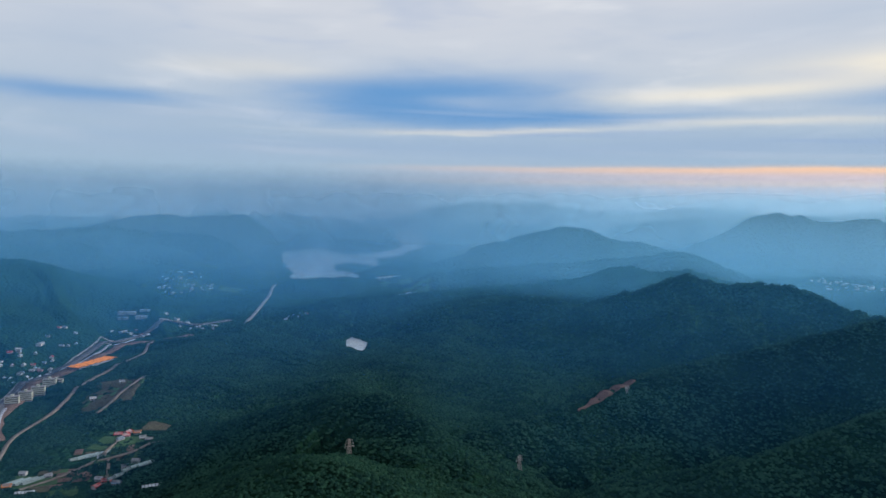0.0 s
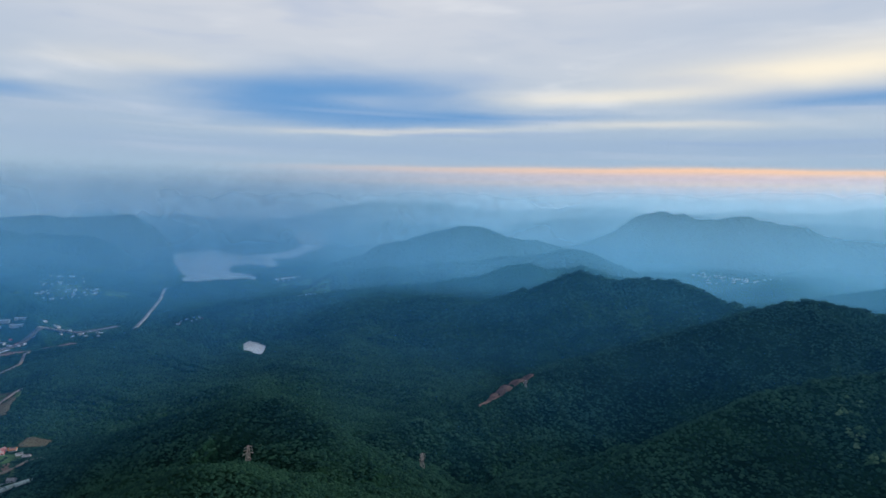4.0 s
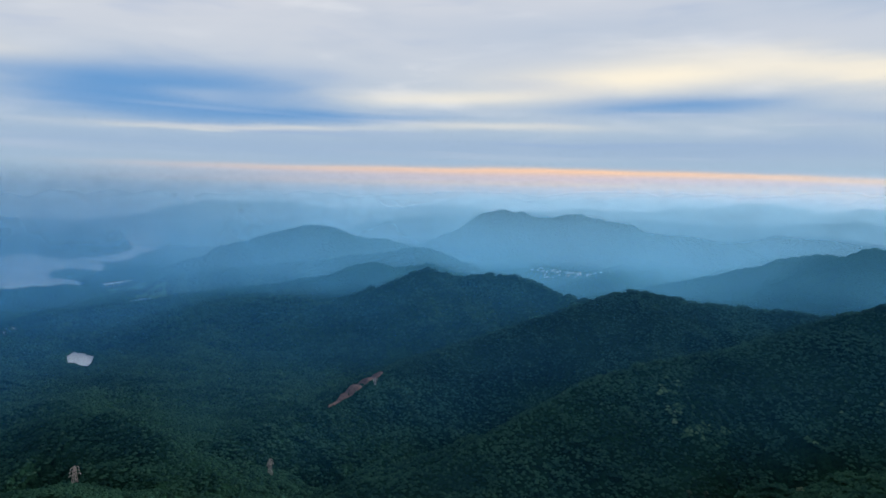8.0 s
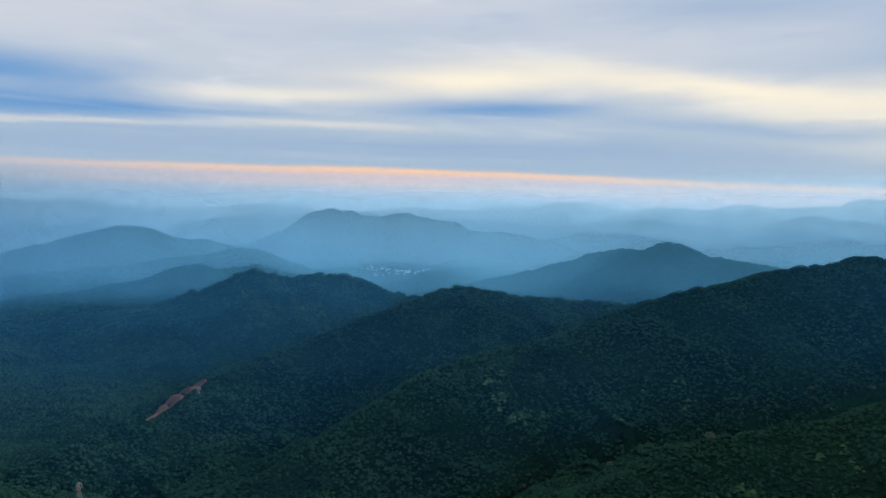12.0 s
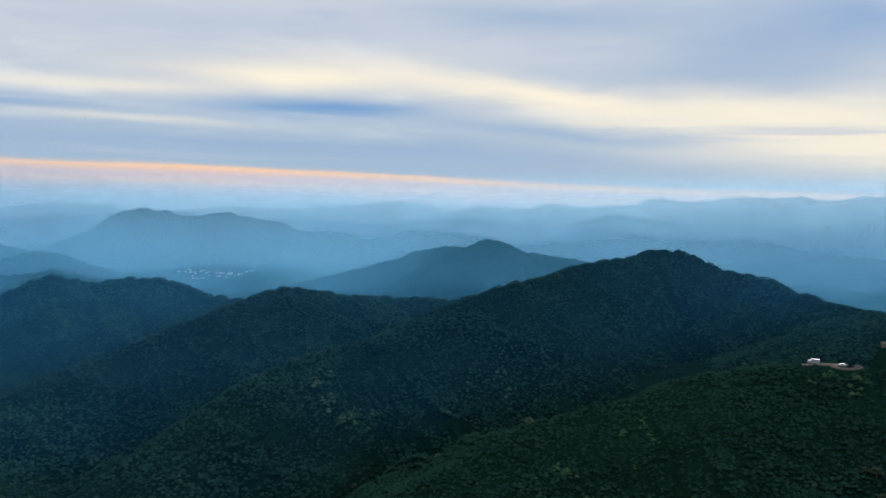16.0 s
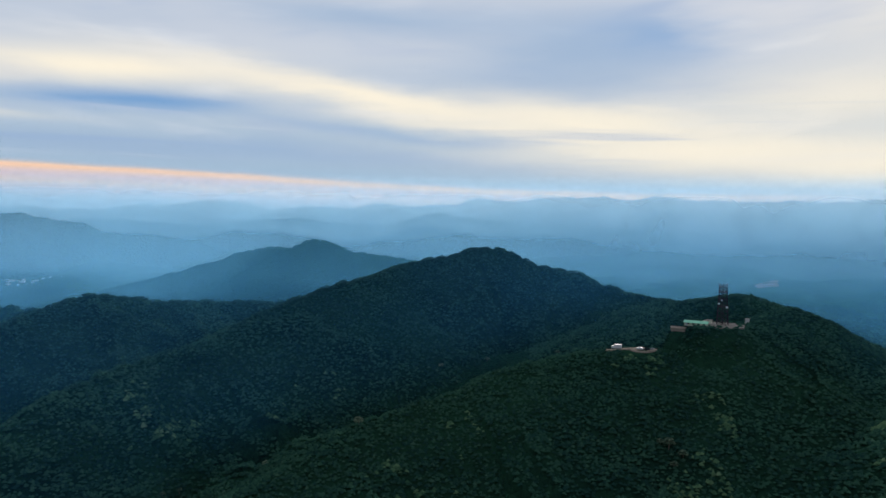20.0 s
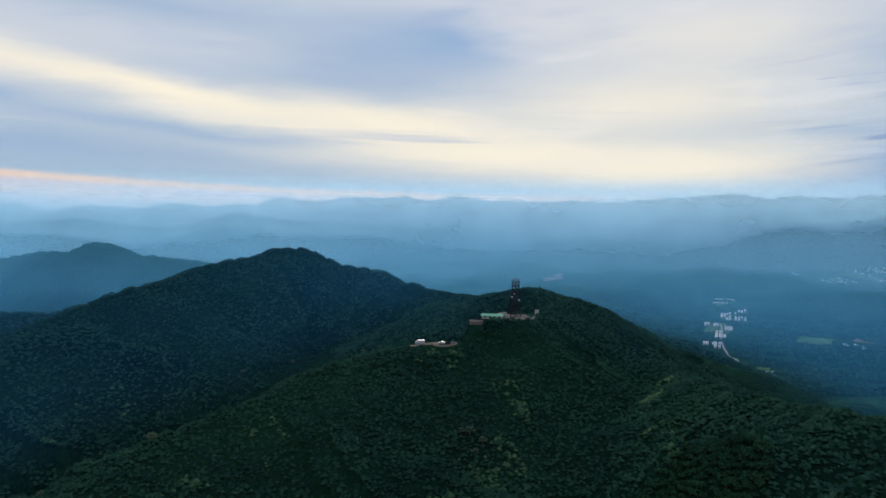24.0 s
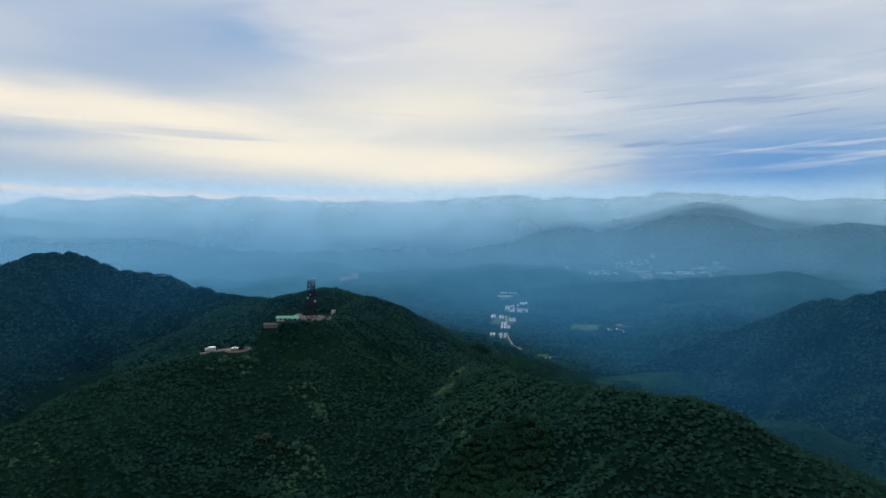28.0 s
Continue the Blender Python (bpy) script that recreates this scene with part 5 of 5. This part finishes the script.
# ---- landslip scar ----
def landslip():
    line = spine_points([(x, y, 0) for x, y in SLIP_LINE], 3.0)[:, :2]
    d = np.gradient(line, axis=0)
    nrm = np.stack([-d[:, 1], d[:, 0]], -1) / np.linalg.norm(d, axis=1)[:, None]
    t = np.linspace(0, 1, len(line))
    wid = 8.0 * (1 - 0.6 * t) * np.clip(np.sin(np.clip(t + 0.06, 0, 0.99) * math.pi), 0.05, 1) ** 0.5 * (1 + 1.3 * fbm(t * 60, t * 0, 6.0, 4, 4))
    cols = np.linspace(-1, 1, 13)
    xs = line[:, None, 0] + nrm[:, None, 0] * cols[None] * wid[:, None]
    ys = line[:, None, 1] + nrm[:, None, 1] * cols[None] * wid[:, None]
    zs = RIDGES["slip"].height(xs, ys) + 1.2 + fbm(xs, ys, 9.0, 4, 3) * 3.0 - (np.abs(cols)[None] > 0.95) * 2.5
    ob = new("landslip_scar", grid_mesh("landslip_scar", xs, ys, zs))
    ob.data.materials.append(MAT_SCAR)
    tagged(ob, "bare reddish-brown landslip scar in the wood", "landslip", "", "structure")


landslip()


# ---- the mast and its yard ----
YARD_Z = TERRACES[0][3]


def dish(parent, loc, aim_deg, r=0.9):
    """A drum antenna: a shallow dish with a rim, on a bracket."""
    bm = bmesh.new()
    bmesh.ops.create_cone(bm, cap_ends=True, segments=14, radius1=r, radius2=r * 0.92, depth=0.55)
    bmesh.ops.rotate(bm, matrix=Matrix.Rotation(radians(90), 3, "X"), verts=bm.verts)
    bmesh.ops.rotate(bm, matrix=Matrix.Rotation(radians(aim_deg), 3, "Z"), verts=bm.verts)
    me = bpy.data.meshes.new("dish")
    bm.to_mesh(me)
    bm.free()
    ob = part("dish_antenna", me, MAT_SHEET, parent, "white drum antenna", loc)
    co, f = rod((0, 0, 0), (-loc[0] * 0.35, -loc[1] * 0.35, 0), 0.08)
    part("bracket", join_mesh("bracket", [(co, f)]), MAT_GALV, ob)


def mast():
    x, y, h, b, t = 488.0, 45.0, 25.5, 3.5, 2.2
    ob = thing("lattice_mast", "dark red lattice radio mast with platforms and dishes", "radio mast", "", (x, y, YARD_Z), radians(8))

    def leg(k, z):
        w = b + (t - b) * z / h
        return Vector(((-1, 1, 1, -1)[k] * w, (-1, -1, 1, 1)[k] * w, z))

    for k in range(4):
        part("leg", join_mesh("leg", [rod(leg(k, 0), leg(k, h), 0.22, 6)]), MAT_STEEL, ob)
    levels = [h * i / 8 for i in range(9)]
    for z0, z1 in zip(levels[:-1], levels[1:]):
        for k in range(4):
            j = (k + 1) % 4
            part("cross_brace", join_mesh("brace", [rod(leg(k, z0), leg(j, z1), 0.11, 4), rod(leg(j, z0), leg(k, z1), 0.11, 4)]), MAT_STEEL, ob)
            part("girt", join_mesh("girt", [rod(leg(k, z1), leg(j, z1), 0.12, 4)]), MAT_STEEL, ob)
    # ladder run inside the mast
    part("cable_ladder", box(1.0, 0.3, h, 0), MAT_STEEL, ob)
    for z, w in ((h * 0.5, 2.9), (h * 0.68, 2.75), (h * 0.86, 2.8), (h - 0.1, 2.8)):
        deck = part("platform", box(w * 2, w * 2, 0.16, z), MAT_STEEL, ob)
        for s in (-1, 1):
            part("rail", box(w * 2, 0.08, 0.1, z + 1.1, 0, s * w), MAT_STEEL, deck)
            part("rail", box(0.08, w * 2, 0.1, z + 1.1, s * w, 0), MAT_STEEL, deck)
    for z in (h * 0.88, h + 0.2):
        for k in range(8):
            a = 6.2832 * k / 8 + 0.2
            part("panel_antenna", box(0.45, 0.22, 1.9, z, math.cos(a) * 2.75, math.sin(a) * 2.75), MAT_GREYROOF, ob)
    part("lightning_rod", join_mesh("lightning_rod", [rod((-1.9, -1.9, h), (-1.9, -1.9, h + 3.2), 0.07)]), MAT_GALV, ob)
    for loc, a, r in (((-3.3, 2.6, 14.8), 90, 0.6), ((-3.2, 0.9, 17.0), 90, 0.5), ((-3.5, -2.4, 12.6), 80, 0.7)):
        dish(ob, loc, a, r)
    for k in range(4):
        p = leg(k, 0)
        part("footing", box(1.6, 1.6, 1.4, -0.7, p.x, p.y, 0.08), MAT_CONCRETE, ob)


mast()


def yard():
    ob = thing("concrete_yard", "worn concrete yard levelled on the hill top", "yard", "", (0, 0, 0), 0, "structure")
    for k in range(6):
        for j in range(5):
            px_, py_ = 474 + j * 5.6 + (k % 2) * 0.3, 34.5 + k * 6.0
            if math.hypot((px_ - 487) * 1.25, (py_ - 50) * 0.95) < 15.5:
                part("slab", SLAB, MAT_YARD, ob, "", (px_, py_, YARD_Z - 0.5 + ((k * 7 + j * 3) % 5) * 0.02))
    for k in range(9):
        a = radians(150 + k * 16)
        part("kerb_wall", box(4.4, 0.5, 1.6, YARD_Z - 1.4), MAT_TRACK, ob, "", (487 + math.cos(a) * 13.0, 50 + math.sin(a) * 15.5, 0), a + math.pi / 2)


SLAB = box(5.56, 5.96, 1.0, 0, 0, 0, 0.03)
yard()


def station():
    z = YARD_Z + 0.45
    ob = thing("station_building", "low building with a pale green sheet roof", "building", "", (480.5, 60.0, z - 0.6), radians(88))
    wall = part("wall", box(14, 7, 2.4), MAT_CREAM, ob)
    part("roof", gable(14, 7, 0.9, 2.45, 0.7, 0.2), MAT_GREENROOF, ob, "pale green sheet roof")
    for k in range(4):
        part("window", box(1.4, 0.12, 1.0, 0.9, -5 + k * 3.2, 3.5), MAT_GLASS, wall)
    part("door", box(1.0, 0.12, 2.1, 0, 5.6, 3.5), MAT_GREYROOF, wall)
    hut = thing("equipment_hut", "small white equipment hut beside the mast", "hut", "", (492.0, 53.5, z), radians(80))
    part("wall", box(3.4, 2.6, 2.1), MAT_CREAM, hut)
    part("roof", box(3.8, 3.0, 0.2, 2.12), MAT_YARD, hut)
    part("door", box(0.9, 0.1, 1.9, 0, 1.0, 1.32), MAT_GREYROOF, hut)
    low = thing("storage_shed", "low brown-roofed shed below the yard", "shed", "", (480.0, 71.0, land(480, 71) + 1.2), radians(85))
    part("wall", box(9, 5, 2.6, -1.5), MAT_TRACK, low)
    part("roof", gable(9, 5, 0.7, 1.15, 0.4, 0.2), MAT_TRACK, low, "rusty brown roof")
    post = thing("guard_hut", "tiny white hut on the crest", "hut", "", (537, 33, max(land(537, 33) + 1.5, 222.0)), 0)
    part("wall", box(2.6, 2.6, 2.6, 0), MAT_WHITE, post)
    part("roof", box(3.2, 3.2, 0.25, 2.6), MAT_WHITE, post)
    part("base", box(3.0, 3.0, 4.0, -4.0), MAT_CONCRETE, post)
    # tank on a stand and a leaning container
    tank = thing("water_tank", "pale round tank beside the green-roofed building", "tank", "", (486, 55.5, z), 0)
    bm = bmesh.new()
    bmesh.ops.create_cone(bm, cap_ends=True, segments=18, radius1=1.3, radius2=1.2, depth=2.4, matrix=Matrix.Translation((0, 0, 1.2)))
    me = bpy.data.meshes.new("tank")
    bm.to_mesh(me)
    bm.free()
    part("shell", me, MAT_CREAM, tank)
    part("lid", box(1.2, 1.2, 0.3, 2.4), MAT_CONCRETE, tank)


station()


def car(x, y, turn, mat, label, size=(4.4, 1.8, 1.45), name="car"):
    """Body, cabin with glass, four wheels with rims."""
    sx, sy, h = size
    ob = thing(name, label, name, "parked vehicles", (x, y, land(x, y) + 0.75), radians(turn))
    part("body", box(sx, sy, h * 0.5, 0.35, 0, 0, 0.12), mat, ob)
    cab = part("cabin", box(sx * 0.55, sy * 0.9, h * 0.42, 0.35 + h * 0.5, -sx * 0.05, 0, 0.15), mat, ob)
    part("windscreen", box(0.06, sy * 0.75, h * 0.28, 0.4 + h * 0.5, sx * 0.23), MAT_GLASS, cab)
    for s in (-1, 1):
        part("side_window", box(sx * 0.42, 0.05, h * 0.26, 0.4 + h * 0.5, -sx * 0.05, s * sy * 0.45), MAT_GLASS, cab)
        for e in (-1, 1):
            bm = bmesh.new()
            bmesh.ops.create_cone(bm, cap_ends=True, segments=12, radius1=0.33, radius2=0.33, depth=0.22, matrix=Matrix.Rotation(radians(90), 4, "X"))
            me = bpy.data.meshes.new("tyre")
            bm.to_mesh(me)
            bm.free()
            w = part("wheel", me, MAT_DARK, ob, "", (e * sx * 0.31, s * sy * 0.46, 0.33))
            part("rim", box(0.3, 0.26, 0.3, -0.15), MAT_GALV, w)


def truck(x, y, turn):
    ob = thing("box_truck", "white box truck parked by the track", "truck", "parked vehicles", (x, y, land(x, y) + 0.75), radians(turn))
    part("cargo_box", box(4.9, 2.3, 2.5, 0.9, -0.9, 0, 0.06), MAT_SHEET, ob)
    cab = part("cab", box(1.7, 2.1, 2.0, 0.5, 2.45, 0, 0.15), MAT_SHEET, ob)
    part("windscreen", box(0.06, 1.8, 0.8, 1.5, 3.3), MAT_GLASS, cab)
    part("chassis", box(6.4, 1.0, 0.35, 0.5), MAT_DARK, ob)
    for px_ in (-2.2, 2.2):
        for s in (-1, 1):
            bm = bmesh.new()
            bmesh.ops.create_cone(bm, cap_ends=True, segments=12, radius1=0.45, radius2=0.45, depth=0.3, matrix=Matrix.Rotation(radians(90), 4, "X"))
            me = bpy.data.meshes.new("tyre")
            bm.to_mesh(me)
            bm.free()
            part("wheel", me, MAT_DARK, ob, "", (px_, s * 0.95, 0.45))


truck(477, 111, 100)
car(479, 95.5, 80, MAT_SHEET, "white car parked on the gravel beside the track")
car(478, 91, 70, MAT_DARK, "dark car parked on the gravel beside the track")
car(479, 87.5, 75, MAT_GREYROOF, "grey car parked on the gravel beside the track")


# ---- power pylons ----
def pylon(x, y, h, mat, label):
    ob = thing("pylon", label, "pylon", "power pylons", (x, y, land(x, y)), radians(35))

    def leg(k, z):
        w = h * (0.11 - 0.085 * z / h)
        return Vector(((-1, 1, 1, -1)[k] * w, (-1, -1, 1, 1)[k] * w, z))

    for k in range(4):
        part("leg", join_mesh("leg", [rod(leg(k, -2), leg(k, h), 0.13, 5)]), mat, ob)
        for i in range(7):
            z0, z1 = h * i / 7, h * (i + 1) / 7
            part("brace", join_mesh("brace", [rod(leg(k, z0), leg((k + 1) % 4, z1), 0.07, 4), rod(leg((k + 1) % 4, z0), leg(k, z1), 0.07, 4)]), mat, ob)
    for z, w in ((h * 0.66, 4.2), (h * 0.8, 3.6), (h * 0.93, 3.0)):
        arm = part("cross_arm", join_mesh("arm", [rod((-w, 0, z), (w, 0, z), 0.13, 4), rod((-w, 0, z), (0, 0, z + 1.2), 0.08, 4), rod((w, 0, z), (0, 0, z + 1.2), 0.08, 4)]), mat, ob)
        for s in (-1, 1):
            part("insulator", join_mesh("insulator", [rod((s * w, 0, z), (s * w, 0, z - 1.2), 0.14, 5)]), MAT_SHEET, arm)


pylon(-73, 556, 19, MAT_PYLON, "grey lattice power pylon rising out of the wood")
pylon(84, 716, 17, MAT_PYLON, "grey lattice power pylon rising out of the wood")
pylon(240, 886, 9, MAT_PYLON, "small pale lattice pylon above the landslip")


# ---- single trees: a grove under the drone, and blossoming chestnuts ----
MAT_BARK = plain("grey_bark", (0.09, 0.075, 0.06), 0.95, 0.3, 0.6)
MAT_LEAF_NEAR = foliage("oak_leaves", c4(0.009, 0.031, 0.021), c4(0.025, 0.074, 0.034), c4(0.056, 0.096, 0.058))
MAT_BLOSSOM = foliage("chestnut_blossom", c4(0.030, 0.055, 0.036), c4(0.085, 0.115, 0.075), c4(0.17, 0.19, 0.14))


def crown_mesh(seed, half=2.3):
    """Leaf clumps on a broken dome, with loose sprays of leaves between them."""
    r = random.Random(seed)
    pieces = []
    for k in range(30):
        a, e = r.uniform(0, 6.28), math.asin(r.uniform(-0.25, 1.0))
        d = half * r.uniform(0.62, 0.95)
        c = Vector((math.cos(a) * math.cos(e) * d, math.sin(a) * math.cos(e) * d, math.sin(e) * d * 0.75 + half * 0.55))
        w = r.uniform(0.45, 0.85) * half / 2.3
        co = [tuple(c + Vector((x, y, z)) * w * r.uniform(0.7, 1.25)) for x, y, z in ((1, 0, 0), (0.3, 0.95, 0.1), (-0.8, 0.6, 0), (-0.8, -0.6, 0.1), (0.3, -0.95, 0), (0.1, 0, 0.8), (0, 0.1, -0.6))]
        pieces.append((co, [(k2, (k2 + 1) % 5, 5) for k2 in range(5)] + [((k2 + 1) % 5, k2, 6) for k2 in range(5)]))
    for k in range(70):
        a, e = r.uniform(0, 6.28), math.asin(r.uniform(-0.3, 1.0))
        d = half * r.uniform(0.8, 1.12)
        c = Vector((math.cos(a) * math.cos(e) * d, math.sin(a) * math.cos(e) * d, math.sin(e) * d * 0.75 + half * 0.55))
        u = Vector((r.uniform(-1, 1), r.uniform(-1, 1), r.uniform(-0.4, 0.4))).normalized() * r.uniform(0.25, 0.5)
        v = u.cross(Vector((r.uniform(-0.5, 0.5), r.uniform(-0.5, 0.5), 1))).normalized() * r.uniform(0.15, 0.3)
        pieces.append(([tuple(c - u), tuple(c + v), tuple(c + u), tuple(c - v)], [(0, 1, 2, 3)]))
    return join_mesh("crown", pieces)


def trunk_mesh(seed):
    r = random.Random(seed)
    pieces = []

    def limb(a, b, r0, r1):
        co, fc = rod(a, b, 1.0, 6)
        a, b = Vector(a), Vector(b)
        co = [tuple(a + (Vector(p) - a) * r0) for p in co[:6]] + [tuple(b + (Vector(p) - b) * r1) for p in co[6:]]
        pieces.append((co, fc))

    limb((0, 0, -1.2), (0.1, 0.05, 2.4), 0.24, 0.16)
    for k in range(4):
        a = 1.57 * k + r.uniform(-0.4, 0.4)
        limb((0.1, 0.05, 1.6 + 0.3 * k), (math.cos(a) * 1.3, math.sin(a) * 1.3, 3.4 + r.uniform(-0.3, 0.6)), 0.13, 0.05)
    return join_mesh("trunk", pieces)


def tree(seed, label, mat, group):
    ob = thing("tree", label, "tree", group)
    part("trunk", trunk_mesh(seed), MAT_BARK, ob)
    part("crown", crown_mesh(seed), mat, ob, "", (0, 0, 1.6))
    return ob


def plant(kinds, x, y, z, scale, turn):
    m = Matrix.Translation((x, y, z)) @ pose(0, 0, 0, 0, 0, turn)
    k = kinds[int(turn * 7) % len(kinds)]
    if k.get("placed"):
        ob = copy_thing(k, m)
    else:
        k["placed"] = 1
        k.matrix_basis = m
        ob = k
    ob.scale = (scale, scale, scale * (0.85 + (turn % 30) / 100))


OAKS = [tree(k, "round-crowned dark green oak in the closed hill wood", MAT_LEAF_NEAR, "oaks of the near wood") for k in range(6)]
CHESTNUTS = [tree(40 + k, "chestnut tree covered in pale cream blossom", MAT_BLOSSOM, "blossoming chestnuts") for k in range(3)]
rnd_tree = random.Random(21)
spots = []
for k in range(6000):
    x, y = 322 + rnd_tree.uniform(-31, 31), -52 + rnd_tree.uniform(-31, 31)
    if len(spots) < 290 and bool(grove(np.array([x]), np.array([y]))[0]) and all((x - a) ** 2 + (y - b) ** 2 > 2.45 ** 2 for a, b in spots):
        spots.append((x, y))
heights = RIDGES["tower"].height(np.array([p[0] for p in spots]), np.array([p[1] for p in spots]))
for (x, y), z in zip(spots, heights):
    plant(OAKS, x, y, float(z) - 1.6, rnd_tree.uniform(0.7, 1.15), rnd_tree.uniform(0, 360))
for x, y, sc in ((395, 62, 1.5), (392, 54, 1.2), (388, 58, 1.0), (397, 67, 0.9), (362, 17, 1.1), (360, 12, 1.0), (358, 20, 0.8), (349, 236, 1.3), (356, 240, 1.0), (372, 330, 1.1),
                 (405, 300, 1.2), (398, 292, 1.0), (420, 260, 1.1), (370, 420, 1.3), (377, 414, 1.2), (366, 426, 1.0), (385, 408, 0.9), (380, 424, 0.9), (430, 360, 1.2), (436, 352, 1.0),
                 (470, 330, 1.3), (478, 322, 1.1), (520, 300, 1.3), (528, 290, 1.2), (560, 270, 1.3), (600, 240, 1.4), (608, 232, 1.2), (640, 330, 1.3), (690, 300, 1.4), (655, 210, 1.2)):
    plant(CHESTNUTS, x, y, land(x, y) - 0.6, sc, rnd_tree.uniform(0, 360))


# ---- haze ----
def haze_material(name, color, top, low):
    """A see-through sheet: passes most light, scatters sky light evenly; the haze's blue is put into its colour."""
    m, n = material(name)
    uv = n.node("ShaderNodeUVMap").outputs[0]
    s = n.node("ShaderNodeSeparateXYZ", {0: uv}).outputs
    pos = position(n)
    z = n.node("ShaderNodeSeparateXYZ", {0: pos}).outputs[2]
    soft = n.noise(pos, 0.003, 2.0, 0.5)
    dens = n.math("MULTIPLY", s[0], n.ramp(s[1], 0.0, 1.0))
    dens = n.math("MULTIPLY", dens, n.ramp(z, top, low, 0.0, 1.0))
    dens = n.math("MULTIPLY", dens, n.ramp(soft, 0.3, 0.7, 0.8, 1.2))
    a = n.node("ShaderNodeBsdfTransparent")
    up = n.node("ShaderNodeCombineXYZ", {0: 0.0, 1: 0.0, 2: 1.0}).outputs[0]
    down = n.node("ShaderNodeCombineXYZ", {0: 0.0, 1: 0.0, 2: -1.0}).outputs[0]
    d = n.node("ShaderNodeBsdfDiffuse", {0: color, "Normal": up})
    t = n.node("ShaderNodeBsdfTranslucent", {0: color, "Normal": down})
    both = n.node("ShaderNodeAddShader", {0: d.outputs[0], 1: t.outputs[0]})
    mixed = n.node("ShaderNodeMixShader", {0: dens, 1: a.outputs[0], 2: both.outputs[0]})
    out = n.node("ShaderNodeOutputMaterial")
    n.tree.links.new(mixed.outputs[0], out.inputs[0])
    return m


# optical depth from the hovering place out to each distance, by heading
HEADS = (-44, -12, 10, 30, 55, 75, 100, 130)
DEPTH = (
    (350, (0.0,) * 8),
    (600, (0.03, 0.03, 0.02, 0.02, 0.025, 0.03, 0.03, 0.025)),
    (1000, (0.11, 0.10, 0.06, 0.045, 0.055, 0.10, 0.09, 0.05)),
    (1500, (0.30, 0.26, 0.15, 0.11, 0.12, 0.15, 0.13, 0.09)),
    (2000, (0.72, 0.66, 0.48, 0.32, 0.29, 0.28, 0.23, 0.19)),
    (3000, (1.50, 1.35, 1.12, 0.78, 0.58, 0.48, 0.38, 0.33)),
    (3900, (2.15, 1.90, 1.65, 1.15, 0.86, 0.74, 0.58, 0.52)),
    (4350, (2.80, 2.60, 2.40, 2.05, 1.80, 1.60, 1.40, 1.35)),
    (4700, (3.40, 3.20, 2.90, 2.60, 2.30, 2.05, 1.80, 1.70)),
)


def depth_at(r):
    return [float(np.interp(r, [row[0] for row in DEPTH], [row[1][k] for row in DEPTH])) for k in range(len(HEADS))]


def haze_bank(radius, inner, outer):
    """One sheet of haze across the country, standing for the air between two distances."""
    az = np.radians(np.arange(HEADS[0], HEADS[-1] + 0.5, 0.5))
    r = radius * (1 + (0.025 if radius < 4000 else 0.003) * fbm(az * 60, az * 0 + radius, 14.0, 3, 5))
    x, y = np.sin(az) * r, np.cos(az) * r
    thick = 1.0 - np.exp(-(np.interp(np.degrees(az), HEADS, depth_at(outer)) - np.interp(np.degrees(az), HEADS, depth_at(inner))))
    # the farthest sheets reach down to the plain
    base = rise(r) if radius > 3900 else top_of_land(x, y)
    lift = float(np.interp(radius, (500, 1200, 3000, 4000), (70.0, 60.0, 45.0, 25.0)))
    lv = np.concatenate([np.linspace(-0.1, 1.1, 8) * lift, np.linspace(150, 620, 6)])
    xs, ys = np.repeat(x[:, None], len(lv), 1), np.repeat(y[:, None], len(lv), 1)
    me = grid_mesh("haze_bank", xs, ys, base[:, None] + lv[None, :])
    layer = me.uv_layers.new(name="UVMap")
    vi = np.empty(len(me.loops), dtype=np.int32)
    me.loops.foreach_get("vertex_index", vi)
    above = np.tile(np.clip(lv / lift, 0, 2), len(az))
    layer.data.foreach_set("uv", np.stack([np.repeat(thick, len(lv))[vi], above[vi]], -1).astype(np.float32).ravel())
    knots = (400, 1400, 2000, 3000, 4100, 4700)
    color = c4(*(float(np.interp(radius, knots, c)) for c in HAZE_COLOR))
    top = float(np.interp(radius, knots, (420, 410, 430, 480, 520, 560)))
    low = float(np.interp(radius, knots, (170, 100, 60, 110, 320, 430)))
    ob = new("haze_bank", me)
    me.materials.append(haze_material("tinted_haze_sheet", color, top, low))
    tagged(ob, "thin see-through sheet tinted blue for the morning haze over the valleys", "haze", "haze layers", "stuff")


# haze light put into the sheets' colour, blue close by, paler with distance: red, green and blue at the six distances
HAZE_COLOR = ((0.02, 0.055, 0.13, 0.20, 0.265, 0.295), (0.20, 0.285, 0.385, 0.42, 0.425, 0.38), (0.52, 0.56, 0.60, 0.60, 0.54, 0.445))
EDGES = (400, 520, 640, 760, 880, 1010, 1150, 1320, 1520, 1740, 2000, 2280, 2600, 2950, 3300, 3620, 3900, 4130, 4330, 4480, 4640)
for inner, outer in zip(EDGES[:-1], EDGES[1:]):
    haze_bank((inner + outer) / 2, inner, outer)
